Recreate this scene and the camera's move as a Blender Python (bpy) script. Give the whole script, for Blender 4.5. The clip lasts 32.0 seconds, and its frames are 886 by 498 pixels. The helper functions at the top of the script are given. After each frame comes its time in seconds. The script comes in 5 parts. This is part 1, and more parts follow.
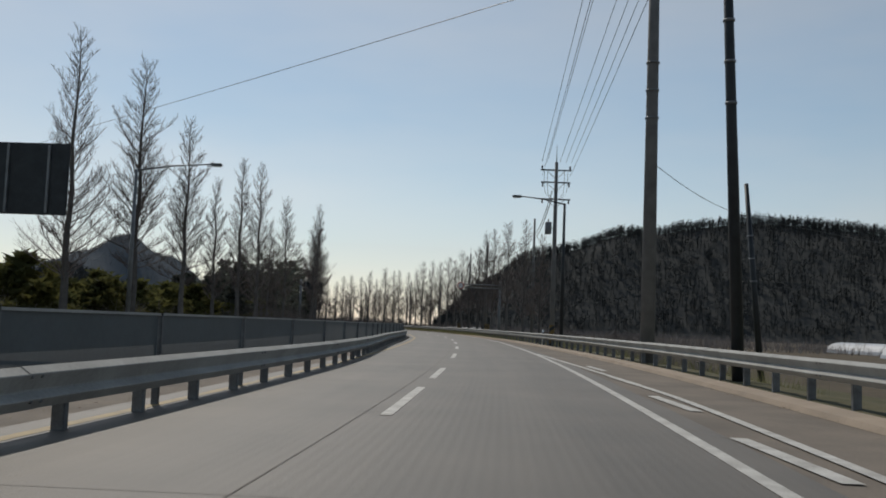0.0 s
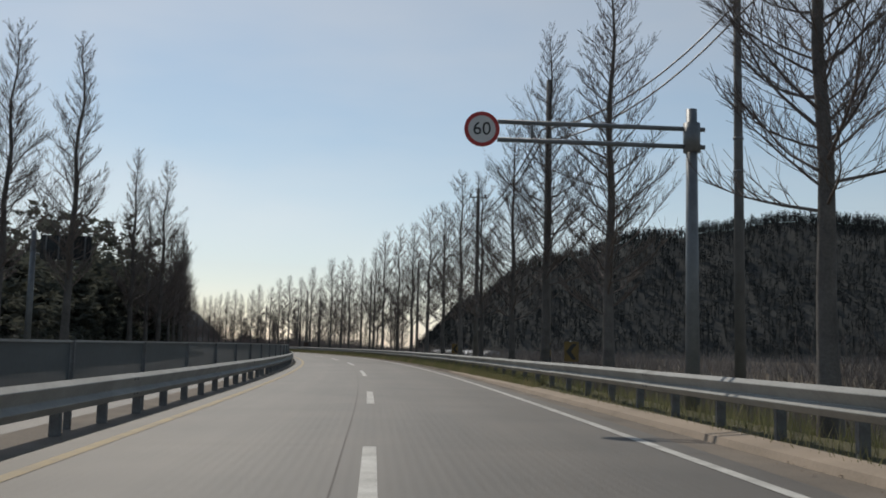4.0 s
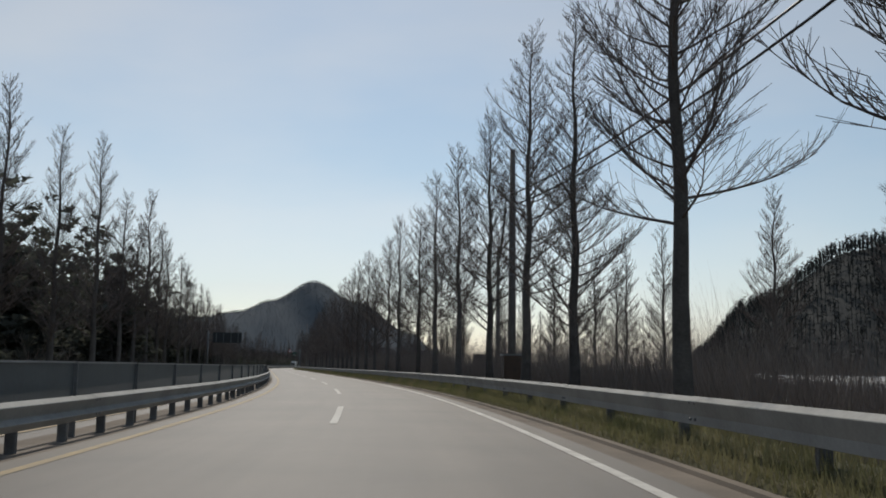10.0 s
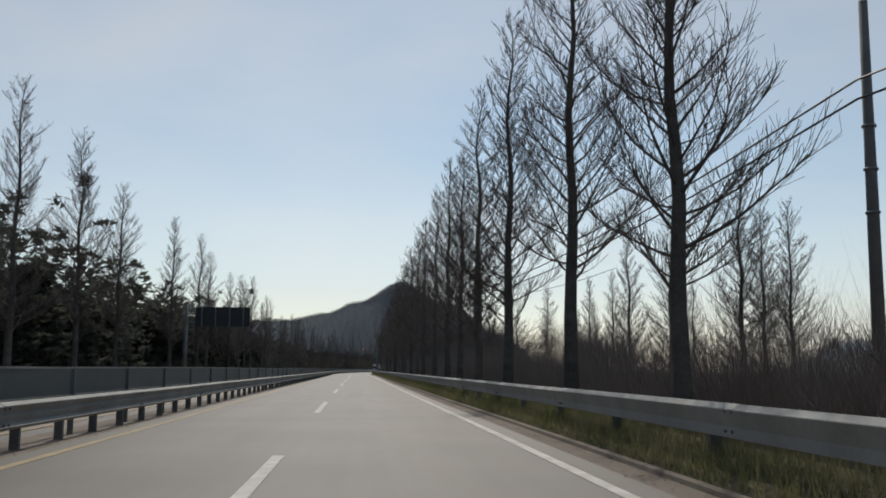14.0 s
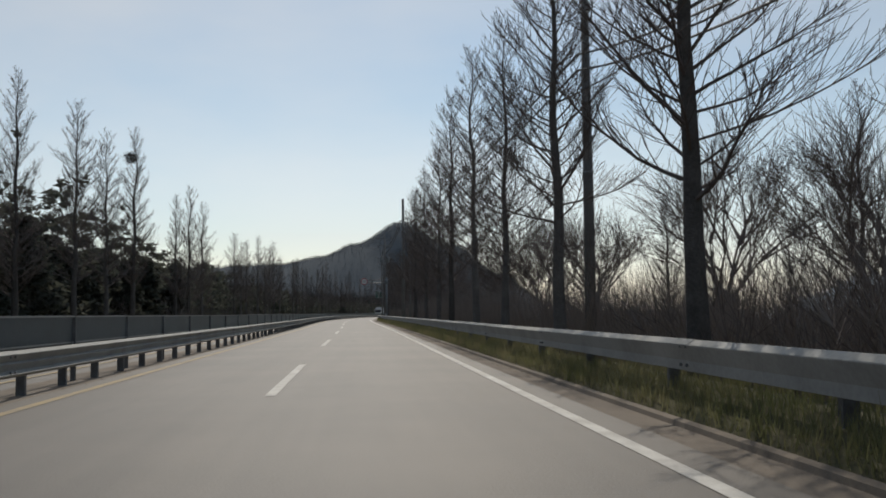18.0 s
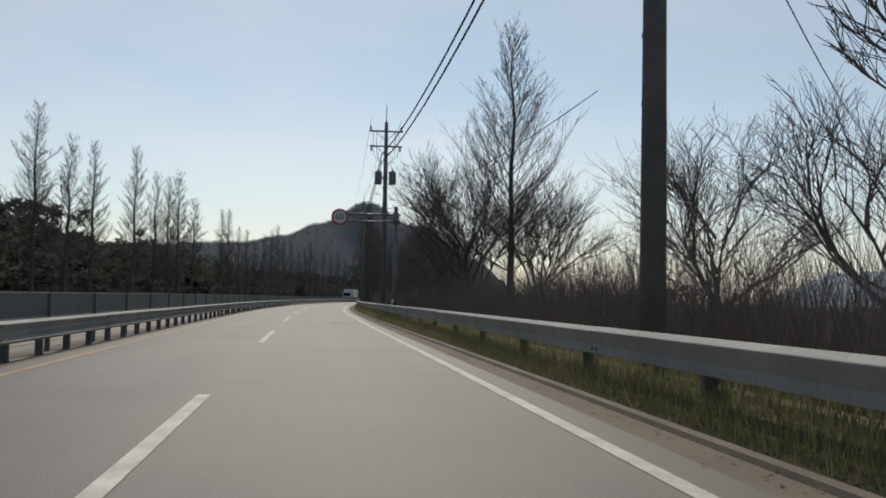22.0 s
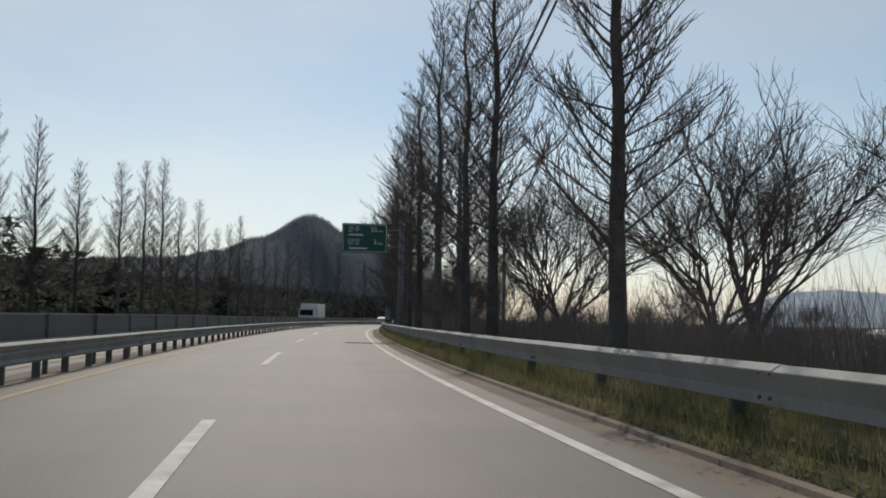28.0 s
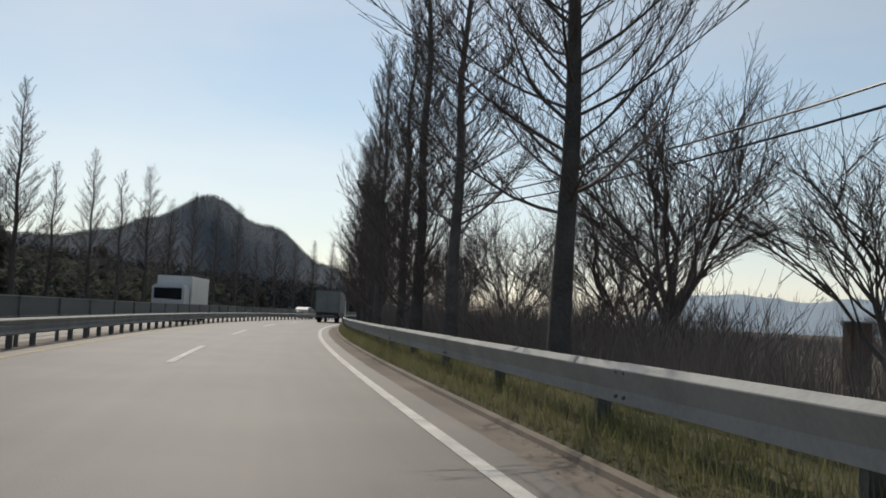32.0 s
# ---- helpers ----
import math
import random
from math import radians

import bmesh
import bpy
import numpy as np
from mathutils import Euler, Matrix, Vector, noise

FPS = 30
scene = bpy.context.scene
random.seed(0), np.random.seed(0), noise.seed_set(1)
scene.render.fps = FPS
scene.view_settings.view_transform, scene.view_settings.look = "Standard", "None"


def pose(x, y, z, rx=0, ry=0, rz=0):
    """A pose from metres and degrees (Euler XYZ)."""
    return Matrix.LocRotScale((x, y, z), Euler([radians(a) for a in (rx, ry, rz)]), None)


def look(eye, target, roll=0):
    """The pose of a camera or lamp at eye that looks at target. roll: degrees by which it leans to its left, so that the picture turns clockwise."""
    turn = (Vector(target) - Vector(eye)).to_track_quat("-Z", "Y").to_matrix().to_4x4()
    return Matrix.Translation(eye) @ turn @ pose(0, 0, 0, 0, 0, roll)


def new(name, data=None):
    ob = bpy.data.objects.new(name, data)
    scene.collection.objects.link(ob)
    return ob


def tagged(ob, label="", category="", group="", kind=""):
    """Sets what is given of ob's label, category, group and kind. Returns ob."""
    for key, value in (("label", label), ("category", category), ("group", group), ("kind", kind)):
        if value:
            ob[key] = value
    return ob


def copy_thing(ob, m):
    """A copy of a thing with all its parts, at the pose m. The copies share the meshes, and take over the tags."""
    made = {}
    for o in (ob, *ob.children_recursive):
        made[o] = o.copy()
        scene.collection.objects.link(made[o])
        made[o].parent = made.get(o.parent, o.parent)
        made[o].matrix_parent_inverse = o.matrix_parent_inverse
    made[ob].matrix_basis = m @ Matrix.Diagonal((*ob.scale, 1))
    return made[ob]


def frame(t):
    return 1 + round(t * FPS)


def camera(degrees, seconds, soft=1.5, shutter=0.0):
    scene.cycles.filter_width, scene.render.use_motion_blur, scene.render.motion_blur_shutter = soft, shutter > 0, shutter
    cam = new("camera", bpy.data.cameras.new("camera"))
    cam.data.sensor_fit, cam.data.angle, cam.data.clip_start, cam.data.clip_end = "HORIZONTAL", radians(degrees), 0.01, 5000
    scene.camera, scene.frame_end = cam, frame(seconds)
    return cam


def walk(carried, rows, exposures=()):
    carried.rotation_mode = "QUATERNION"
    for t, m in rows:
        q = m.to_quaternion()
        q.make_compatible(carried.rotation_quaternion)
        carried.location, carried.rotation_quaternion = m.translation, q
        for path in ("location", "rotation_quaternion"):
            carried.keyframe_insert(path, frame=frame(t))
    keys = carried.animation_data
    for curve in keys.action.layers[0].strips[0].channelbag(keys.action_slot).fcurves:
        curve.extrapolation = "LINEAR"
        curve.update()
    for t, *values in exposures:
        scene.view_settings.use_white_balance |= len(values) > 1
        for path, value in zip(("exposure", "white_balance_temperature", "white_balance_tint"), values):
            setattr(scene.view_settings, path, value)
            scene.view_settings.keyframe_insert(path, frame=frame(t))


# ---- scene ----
# ---- camera ----
cam = camera(49.8, 32.0, soft=1.8)
EXPOSURES = [(0.0, -0.28, 6500, 10), (2.5, -0.25, 6500, 10), (6.0, -0.1, 6600, 10), (12.0, -0.18, 6550, 10), (18.0, -0.12, 6680, 10), (27.0, -0.1, 6650, 10), (32.0, 0.03, 6720, 10)]
PATH = [
    (0, (0.00, 0.00, 1.144), (-1.176, 19.902, 2.731), 2.14),
    (0.5, (-0.05, 9.73, 1.144), (-1.254, 29.622, 2.820), 0.36),
    (1, (-0.21, 19.51, 1.144), (-1.369, 39.403, 2.813), 1.72),
    (1.5, (-0.48, 29.33, 1.144), (-1.535, 49.228, 2.891), 2.20),
    (2, (-0.88, 39.20, 1.144), (-1.602, 59.102, 3.030), 0.58),
    (2.5, (-1.41, 49.12, 1.144), (-2.383, 69.005, 3.066), 1.14),
    (3, (-2.05, 59.08, 1.144), (-3.016, 78.961, 3.114), 1.20),
    (3.5, (-2.80, 69.06, 1.144), (-3.742, 88.932, 3.161), 1.25),
    (4, (-3.65, 79.01, 1.144), (-4.544, 98.886, 3.209), 1.30),
    (4.5, (-4.58, 88.95, 1.144), (-5.414, 108.824, 3.256), 1.36),
    (5, (-5.60, 98.88, 1.144), (-6.462, 118.739, 3.308), 1.97),
    (5.5, (-6.72, 108.78, 1.144), (-7.843, 128.614, 3.437), 1.95),
    (6, (-7.95, 118.66, 1.144), (-9.352, 138.466, 3.518), 2.16),
    (6.5, (-9.33, 128.48, 1.144), (-11.323, 148.237, 3.544), 2.79),
    (7, (-10.87, 138.22, 1.144), (-12.892, 157.959, 3.669), 3.34),
    (7.5, (-12.60, 147.87, 1.144), (-16.592, 167.318, 3.559), 2.73),
    (8, (-14.54, 157.41, 1.144), (-19.043, 176.741, 3.642), 2.80),
    (8.5, (-16.70, 166.85, 1.144), (-21.500, 186.118, 3.545), 1.75),
    (9, (-19.08, 176.17, 1.144), (-23.699, 195.478, 3.589), 1.96),
    (9.5, (-21.68, 185.38, 1.144), (-26.174, 204.710, 3.637), 1.49),
    (10, (-24.50, 194.48, 1.144), (-29.922, 213.571, 3.604), 0.77),
    (10.5, (-27.53, 203.46, 1.144), (-33.035, 222.515, 3.704), 1.15),
    (11, (-30.74, 212.33, 1.144), (-36.774, 231.231, 3.653), 0.94),
    (11.5, (-34.13, 221.09, 1.144), (-40.679, 239.804, 3.734), 1.45),
    (12, (-37.66, 229.73, 1.144), (-44.829, 248.231, 3.702), 1.27),
    (12.5, (-41.33, 238.27, 1.144), (-48.779, 256.651, 3.712), 1.43),
    (13, (-45.09, 246.69, 1.144), (-52.825, 264.959, 3.659), 1.15),
    (13.5, (-48.92, 255.00, 1.144), (-56.310, 273.412, 3.699), 0.45),
    (14, (-52.79, 263.23, 1.144), (-59.937, 281.737, 3.651), 0.46),
    (14.5, (-56.68, 271.36, 1.144), (-63.550, 289.987, 3.604), 0.46),
    (15, (-60.58, 279.43, 1.144), (-67.132, 298.168, 3.557), 0.47),
    (15.5, (-64.49, 287.44, 1.144), (-70.693, 306.306, 3.510), 0.47),
    (16, (-68.41, 295.44, 1.144), (-74.850, 314.244, 3.345), 0.37),
    (16.5, (-72.34, 303.42, 1.144), (-79.856, 321.829, 3.286), 0.65),
    (17, (-76.27, 311.39, 1.144), (-83.497, 329.919, 3.233), 0.77),
    (17.5, (-80.20, 319.35, 1.144), (-87.175, 338.017, 2.783), 0.16),
    (18, (-84.12, 327.29, 1.144), (-91.250, 345.933, 2.471), -0.62),
    (18.5, (-88.04, 335.23, 1.144), (-95.275, 353.847, 2.211), -0.65),
    (19, (-91.94, 343.16, 1.144), (-99.067, 361.826, 2.130), -1.18),
    (19.5, (-95.84, 351.09, 1.144), (-102.811, 369.806, 2.102), -1.34),
    (20, (-99.71, 359.00, 1.144), (-106.677, 377.725, 2.151), -0.80),
    (20.5, (-103.57, 366.91, 1.144), (-110.494, 385.654, 2.101), -0.41),
    (21, (-107.43, 374.81, 1.144), (-114.174, 393.615, 2.143), -0.21),
    (21.5, (-111.27, 382.68, 1.144), (-117.893, 401.524, 2.109), 0.40),
    (22, (-115.09, 390.48, 1.144), (-121.516, 409.387, 2.186), 1.04),
    (22.5, (-118.89, 398.21, 1.144), (-125.172, 417.159, 2.376), 0.35),
    (23, (-122.69, 405.87, 1.144), (-128.785, 424.886, 2.320), -0.46),
    (23.5, (-126.48, 413.47, 1.144), (-132.356, 432.548, 2.332), -0.31),
    (24, (-130.26, 420.99, 1.144), (-135.976, 440.125, 2.296), -0.55),
    (24.5, (-134.02, 428.47, 1.144), (-139.546, 447.646, 2.534), -0.13),
    (25, (-137.78, 435.93, 1.144), (-143.292, 455.110, 2.478), -0.28),
    (25.5, (-141.51, 443.37, 1.144), (-146.971, 462.568, 2.422), -0.43),
    (26, (-145.19, 450.80, 1.144), (-150.565, 470.030, 2.366), -0.58),
    (26.5, (-148.81, 458.24, 1.144), (-154.053, 477.504, 2.310), -0.73),
    (27, (-152.36, 465.68, 1.144), (-158.217, 484.761, 2.398), -0.57),
    (27.5, (-155.81, 473.13, 1.144), (-161.410, 492.274, 2.562), 0.34),
    (28, (-159.14, 480.58, 1.144), (-164.358, 499.829, 2.618), 0.94),
    (28.5, (-162.36, 488.03, 1.144), (-167.253, 507.369, 2.601), 0.47),
    (29, (-165.46, 495.49, 1.144), (-170.036, 514.904, 2.591), 0.58),
    (29.5, (-168.45, 502.94, 1.144), (-172.672, 522.457, 2.304), -0.61),
    (30, (-171.34, 510.39, 1.144), (-175.250, 529.973, 2.190), -0.90),
    (30.5, (-174.15, 517.82, 1.144), (-177.795, 537.452, 2.254), -0.29),
    (31, (-176.88, 525.23, 1.144), (-180.348, 544.897, 2.292), -0.33),
    (31.5, (-179.56, 532.63, 1.144), (-183.097, 552.272, 2.383), 0.59),
    (32, (-182.18, 539.99, 1.144), (-185.416, 559.681, 2.549), 2.76),
]
walk(cam, [(t, look(eye, target, roll)) for t, eye, target, roll in PATH], EXPOSURES)

# ---- the plan: the road's headings, chord by chord of 10 m, in degrees to the left of +y ----
S_FIRST = -50.0
HEADINGS = [-0.97, -0.97, -0.97, -0.97, -0.97, -0.69, -0.05, 0.66, 1.40, 2.11, 2.78, 3.39, 4.12, 6.25, 6.73, 7.33, 8.05, 8.92, 9.97, 11.20, 12.37, 12.91, 14.41, 15.94, 17.43, 18.87, 20.22, 21.46, 22.90, 24.08, 24.85, 25.42, 25.84, 26.12, 26.29, 26.29, 26.16, 26.21, 26.22, 26.20, 26.15, 26.08, 26.04, 26.12, 26.12, 26.17, 26.29, 26.47, 26.64, 26.63, 26.39, 26.30, 26.03, 25.57, 24.92, 24.10, 24.01, 23.35, 22.47, 21.75, 21.16, 20.70, 20.27, 19.67, 19.04, 18.27, 17.37, 16.34, 15.09, 13.25, 11.85, 10.33, 8.68, 6.91, 5.02, 3.01, 0.88, -1.38, -3.75, -6.25, -8.87, -11.60, -14.34, -15.08, -15.08, -15.08, -15.08, -15.08, -15.08, -15.08, -15.08]
ROAD_ORIGIN = (-2.28, -49.99)
UR, UY = 3.49, 2.97       # the edge line and the yellow line, metres from the lane line
S_DASH = 115.32
S_TWO = 243.8
TALL = 13.0
# roadside redwoods: metres along, metres across, height
RIGHT_ROW = [
    (72.7, 6.5, 9.0), (82.2, 6.3, 11.4), (91.3, 6.0, 11.6), (102.6, 5.9, 12.6), (110.8, 5.9, 12.4), (120.1, 6.4, 11.8),
    (126.7, 6.1, 10.4), (135.6, 6.3, 12.4), (142.3, 6.2, 11.6), (151.5, 6.4, 12.6), (158.3, 6.2, 12.2), (165.4, 6.0, 12.8),
    (174.2, 5.8, 13.3), (181.1, 5.9, 12.2), (189.9, 5.9, 12.3), (197.0, 5.7, 12.7), (203.8, 5.9, 13.2), (212.7, 6.1, 13.6),
    (221.3, 6.1, 12.0), (229.2, 6.3, 13.6), (236.4, 6.3, 12.8), (246.0, 6.5, 13.4), (253.3, 6.3, 13.6), (260.0, 6.2, 12.4),
    (269.0, 6.0, 13.4), (275.8, 5.9, 12.6), (284.9, 5.9, 12.0), (292.1, 5.8, 13.4), (300.5, 5.7, 13.4), (308.3, 5.8, 13.6),
    (316.4, 5.9, 12.6), (322.7, 5.9, 13.8), (331.3, 5.9, 13.0), (339.9, 5.8, 13.0), (346.8, 5.8, 12.5), (354.6, 5.8, 12.6),
    (362.5, 5.6, 11.6), (371.0, 5.7, 10.9), (378.1, 5.7, 12.0), (386.9, 5.6, 12.2), (395.0, 5.7, 11.2), (402.7, 5.6, 11.0),
    (409.9, 5.3, 10.6), (418.5, 6.0, 11.0), (526.2, 5.5, 12.1), (537.4, 5.7, 13.4),
    (542.9, 5.8, 13.6), (551.2, 5.8, 14.6), (557.9, 5.6, 14.2), (565.3, 5.6, 13.0), (573.8, 6.0, 13.6), (579.9, 5.6, 14.0),
    (589.1, 5.7, 12.6), (598.4, 5.9, 12.8), (602.7, 5.7, 13.9), (609.3, 6.0, 13.2), (617.0, 5.8, 13.5), (624.7, 6.0, 14.0),
    (632.4, 5.9, 12.5), (640.1, 5.7, 12.7), (647.8, 5.9, 13.9), (655.5, 5.7, 13.0), (663.2, 5.8, 12.8), (670.9, 5.6, 13.8),
    (678.6, 6.1, 13.2), (686.3, 5.6, 12.5), (694.0, 5.5, 13.8), (701.7, 5.8, 13.4), (709.4, 5.7, 13.5), (717.1, 5.7, 12.2),
    (724.8, 5.6, 13.5), (732.5, 5.6, 13.0), (740.2, 5.6, 13.1), (747.9, 5.8, 13.1),
]
LEFT_ROW = [
    (40.7, -17.0, 14.5), (49.5, -17.0, 16.3), (58.7, -17.0, 14.9), (66.9, -17.0, 11.6), (75.3, -17.0, 14.4), (85.5, -17.0, 15.8),
    (93.2, -17.0, 10.9), (110.2, -17.0, 16.6), (117.7, -14.3, 15.3), (127.4, -14.3, 17.0), (144.4, -14.3, 14.6), (151.7, -14.3, 13.7),
    (159.5, -14.3, 16.8), (167.5, -14.3, 12.8), (173.4, -14.3, 14.0), (182.1, -14.3, 14.1), (191.9, -14.3, 13.9), (199.4, -14.3, 14.4),
    (208.3, -14.3, 13.7), (216.7, -14.3, 14.9), (225.0, -14.3, 15.0), (232.0, -14.3, 14.8), (238.2, -14.3, 14.0), (247.7, -14.3, 14.3),
    (258.3, -14.3, 16.4), (268.0, -14.3, 15.1), (274.9, -14.3, 14.3), (282.9, -14.3, 17.0), (290.7, -14.3, 15.2), (298.9, -14.3, 14.9),
    (314.5, -14.3, 15.1), (324.6, -14.3, 15.8), (333.3, -14.3, 14.4), (351.2, -14.3, 14.3), (364.0, -14.3, 14.6), (370.1, -14.3, 13.8),
    (387.0, -14.3, 13.4), (396.1, -14.3, 14.6), (402.9, -14.3, 14.2), (409.9, -14.3, 14.9), (426.2, -14.3, 12.3), (432.8, -14.3, 14.1),
    (440.7, -14.3, 13.5), (467.8, -14.3, 13.2), (474.8, -14.3, 12.5), (481.3, -14.3, 12.5), (495.1, -14.3, 14.3), (503.7, -14.3, 13.4),
    (510.3, -14.3, 13.8), (515.8, -14.3, 15.8), (524.6, -14.3, 13.7), (543.7, -14.3, 13.3), (549.7, -14.3, 14.0), (558.3, -14.3, 12.3),
    (564.9, -14.3, 12.4), (572.8, -14.3, 11.9), (582.9, -14.3, 13.6), (590.2, -14.3, 14.1), (596.5, -14.3, 15.4), (602.7, -14.3, 12.9),
    (611.6, -14.3, 13.9), (620.1, -14.3, 12.3), (628.4, -14.3, 13.6), (633.8, -14.3, 14.5), (640.1, -14.3, 10.6), (648.4, -14.3, 13.1),
    (655.7, -14.3, 12.6), (663.3, -14.3, 14.9), (671.0, -14.5, 12.8), (679.4, -14.5, 13.8), (687.8, -14.5, 13.6), (696.2, -14.5, 14.7),
    (704.6, -14.5, 10.9), (713.0, -14.5, 13.9), (721.4, -14.5, 12.5), (729.8, -14.5, 13.1), (738.2, -14.5, 13.8), (746.6, -14.5, 14.1),
    (755.0, -14.5, 14.0), (763.4, -14.5, 13.2), (771.8, -14.5, 14.6), (780.2, -14.5, 12.7), (788.6, -14.5, 12.9), (797.0, -14.5, 13.8),
]
RAIL_S0, RAIL_WIDE = 0.0, 2.0
POLE_A, POLE_B, POLE_C = (33.6, 6.75), (22.5, 6.95), (42.1, 13.3)
# thinner redwoods of a second row past the verge
BROAD = [(452.6, 9.6, 13.6), (483.0, 9.8, 12.4)]
BACK_ROW = [(213.0, 16.5, 11.0), (226.0, 18.5, 10.5), (238.3, 20.0, 11.5), (250.6, 19.6, 11.0), (258.0, 20.0, 10.5), (265.3, 20.3, 12.0), (272.0, 21.0, 10.5), (279.4, 21.4, 11.5), (284.3, 13.1, 9.0), (292.0, 20.0, 10.5), (302.3, 22.0, 11.0), (314.0, 20.0, 11.0), (326.2, 19.6, 11.5), (344.0, 19.0, 9.5), (362.0, 19.3, 11.0), (372.5, 18.0, 10.0)]
# utility poles: metres along, across, height, kind of head
POLES = [(61.0, 6.1, 12.2, 2), (106.5, 10.9, 13.8, 0), (113.4, 6.5, 11.5, 0), (141.7, 8.3, 12.2, 3), (180.5, 10.5, 10.8, 0), (203.5, 9.6, 10.8, 0), (232.7, 6.5, 10, 0), (266.0, 13.0, 10.6, 3), (291.0, 12.5, 10.0, 0), (348.6, 10.6, 9.8, 0), (367.9, 7.6, 10.5, 0), (423.4, 5.2, 11.2, 0), (468.4, 5.25, 11.8, 1), (517.4, 5.25, 12.0, 1), (562.5, 8, 10.5, 0), (584.6, 13.8, 8.2, 0), (634.2, 8.1, 10, 0), (687.9, 7.7, 10, 0)]
CAN_POLE = 12
LAMP_LEFT = (46.0, -16.0)
SIDE_CABLES = [(423.4, 5.2, 445.8, 22.3, 8.2, 7), (517.4, 5.25, 481.9, 9.7, 5.6, 6.6), (468.4, 5.25, 440.5, 9.7, 6.3, 7.6), (584.6, 13.8, 562.5, 8, 6.2, 6), (562.5, 8, 530, 9, 6, 8.5), (347.4, 10.2, 326, 16.2, 7, 7.2), (201, 9, 228.3, 20.2, 5.5, 5)]
SPEED_SIGN, SPEED_SIGN_FAR = (458.6, 5.12, 2.4, 5, 0.4), (96.4, 5.9, 1.9, 5.2, 0.33)
GREEN_SIGN = (562.0, 1.87, 4.2, 4.5, 6.02, 4.95)
BOARD_A = (24.35, -14.41, -10.01, 3.63, 5.53, -12.31)
BOARD_B = (350.99, -12.31, -7.88, 4.51, 6.13, -13.05)
BOARD_C = (128.03, -15.85, -13.41, 5.06, 6.27, -16.22)
CHEVRONS = [(107.2, 6.0), (136.2, 6.1)]
DELINEATORS = [64.4, 457.9, 571.4]
NESTS = [(409, -14.3, 12), (324.3, -14.2, 11.4)]
TRUCK, TRUCK_LEFT, CAR_AHEAD, CAR_LEFT = (668.3, 1.6), (648.0, -6.6), (765.0, 1.5), (704.1, -7.6)
GREENHOUSES = [(85.3, 62.6, 0), (125.5, 80.9, 5), (500.9, 75.9, -10), (537.4, 96.1, -10), (642.9, 85.4, 0), (304.2, 75.3, 0)]
HUTS = [(666, -23, 7, 10, 2.6, "pale farm hut with a sheet roof behind the fence"), (613.7, 44.6, 4, 6, 2.4, "small pale hut in the fields")]
FIELD_POSTS = [(591.9, 19.2), (592.6, 22.4), (595.2, 22.0), (601.0, 24.0)]
CABINETS = [(608.0, 22.2, 1.0), (231.1, 6.25, 1.0), (277.0, 14.0, 1.3)]
# bare field trees: metres along, across, height
FIELD_TREES = [(353.3, 14.1, 6), (362.5, 13.1, 6.5), (374.6, 14.1, 7), (386.3, 12.1, 7), (398.4, 12.4, 7.5), (408.1, 12.1, 7), (430.3, 13.2, 7), (439.6, 13.2, 7), (457.4, 12.0, 6.5), (463.4, 9.4, 9.6), (329.5, 14.0, 4.6), (350.0, 23.0, 4.0), (358.0, 22.0, 4.6), (366.0, 24.0, 4.5), (341.0, 19.0, 4.2), (474.2, 9.7, 7.5), (483.5, 10.3, 7), (492.9, 11.3, 6.5), (516.7, 13.3, 7.5), (527.1, 13.2, 6.5), (534.6, 11.6, 6.5), (540.3, 13.1, 7), (551.7, 11.1, 7.5), (564.4, 12.8, 8.2), (595.9, 15.5, 6.4), (612, 14, 6), (600.5, 12.2, 7.5), (607, 13.7, 7), (620.1, 12.2, 7), (636.3, 12.1, 7), (650.9, 13.1, 7)]
# ridge lines: x, y, height
HILL_RIGHT = [(-44.9, 544.3, 3.5), (-13, 544.4, 21.6), (21, 541.2, 39.8), (75.9, 531.4, 52.9), (141, 512.2, 57.9), (221, 452.9, 55.8), (321, 322.6, 46.5), (380.8, 164, 33)]
MOUNTAIN = [(-1063.6, 1548, 70.1), (-868.6, 1658.2, 78.4), (-805.3, 1665.6, 91.0), (-760, 1701.3, 112.0), (-712.2, 1771.2, 148.8), (-634.2, 1800.2, 113.0), (-553.7, 1812.5, 62.8), (-491.9, 1841, 26.9)]
RIDGE_LEFT = [(152, -60, 0), (227, -60, 6), (320, -62, 10), (442, -62, 13), (568, -62, 10), (650, -62, 4.5), (788, -65, 3.5), (840, -65, 3)]
FAR_HILLS = [(-98, 2820, 30), (41, 2790, 71), (131, 2725, 82), (241, 2667, 65), (370, 2568, 76), (619, 2391, 54)]

# ---- world, sun and exposure ----
SUN_AZ, SUN_EL = 24.0, 46.0      # degrees: to the left of +y, and above the horizon
sun_way = Vector((-math.sin(radians(SUN_AZ)) * math.cos(radians(SUN_EL)), math.cos(radians(SUN_AZ)) * math.cos(radians(SUN_EL)), math.sin(radians(SUN_EL))))
world = bpy.data.worlds.new("sky")
scene.world = world
world.use_nodes = True
wn = world.node_tree.nodes
sky = wn.new("ShaderNodeTexSky")
sky.sky_type = "NISHITA"
sky.sun_disc = False
sky.sun_elevation = radians(SUN_EL)
sky.sun_rotation = radians(-SUN_AZ)
sky.air_density, sky.dust_density, sky.ozone_density = 1.0, 0.45, 1.5
wn["Background"].inputs["Strength"].default_value = 0.096
pale = wn.new("ShaderNodeHueSaturation")      # thin spring haze
pale.inputs["Saturation"].default_value = 0.78
pale.inputs["Hue"].default_value = 0.488
world.node_tree.links.new(sky.outputs["Color"], pale.inputs["Color"])
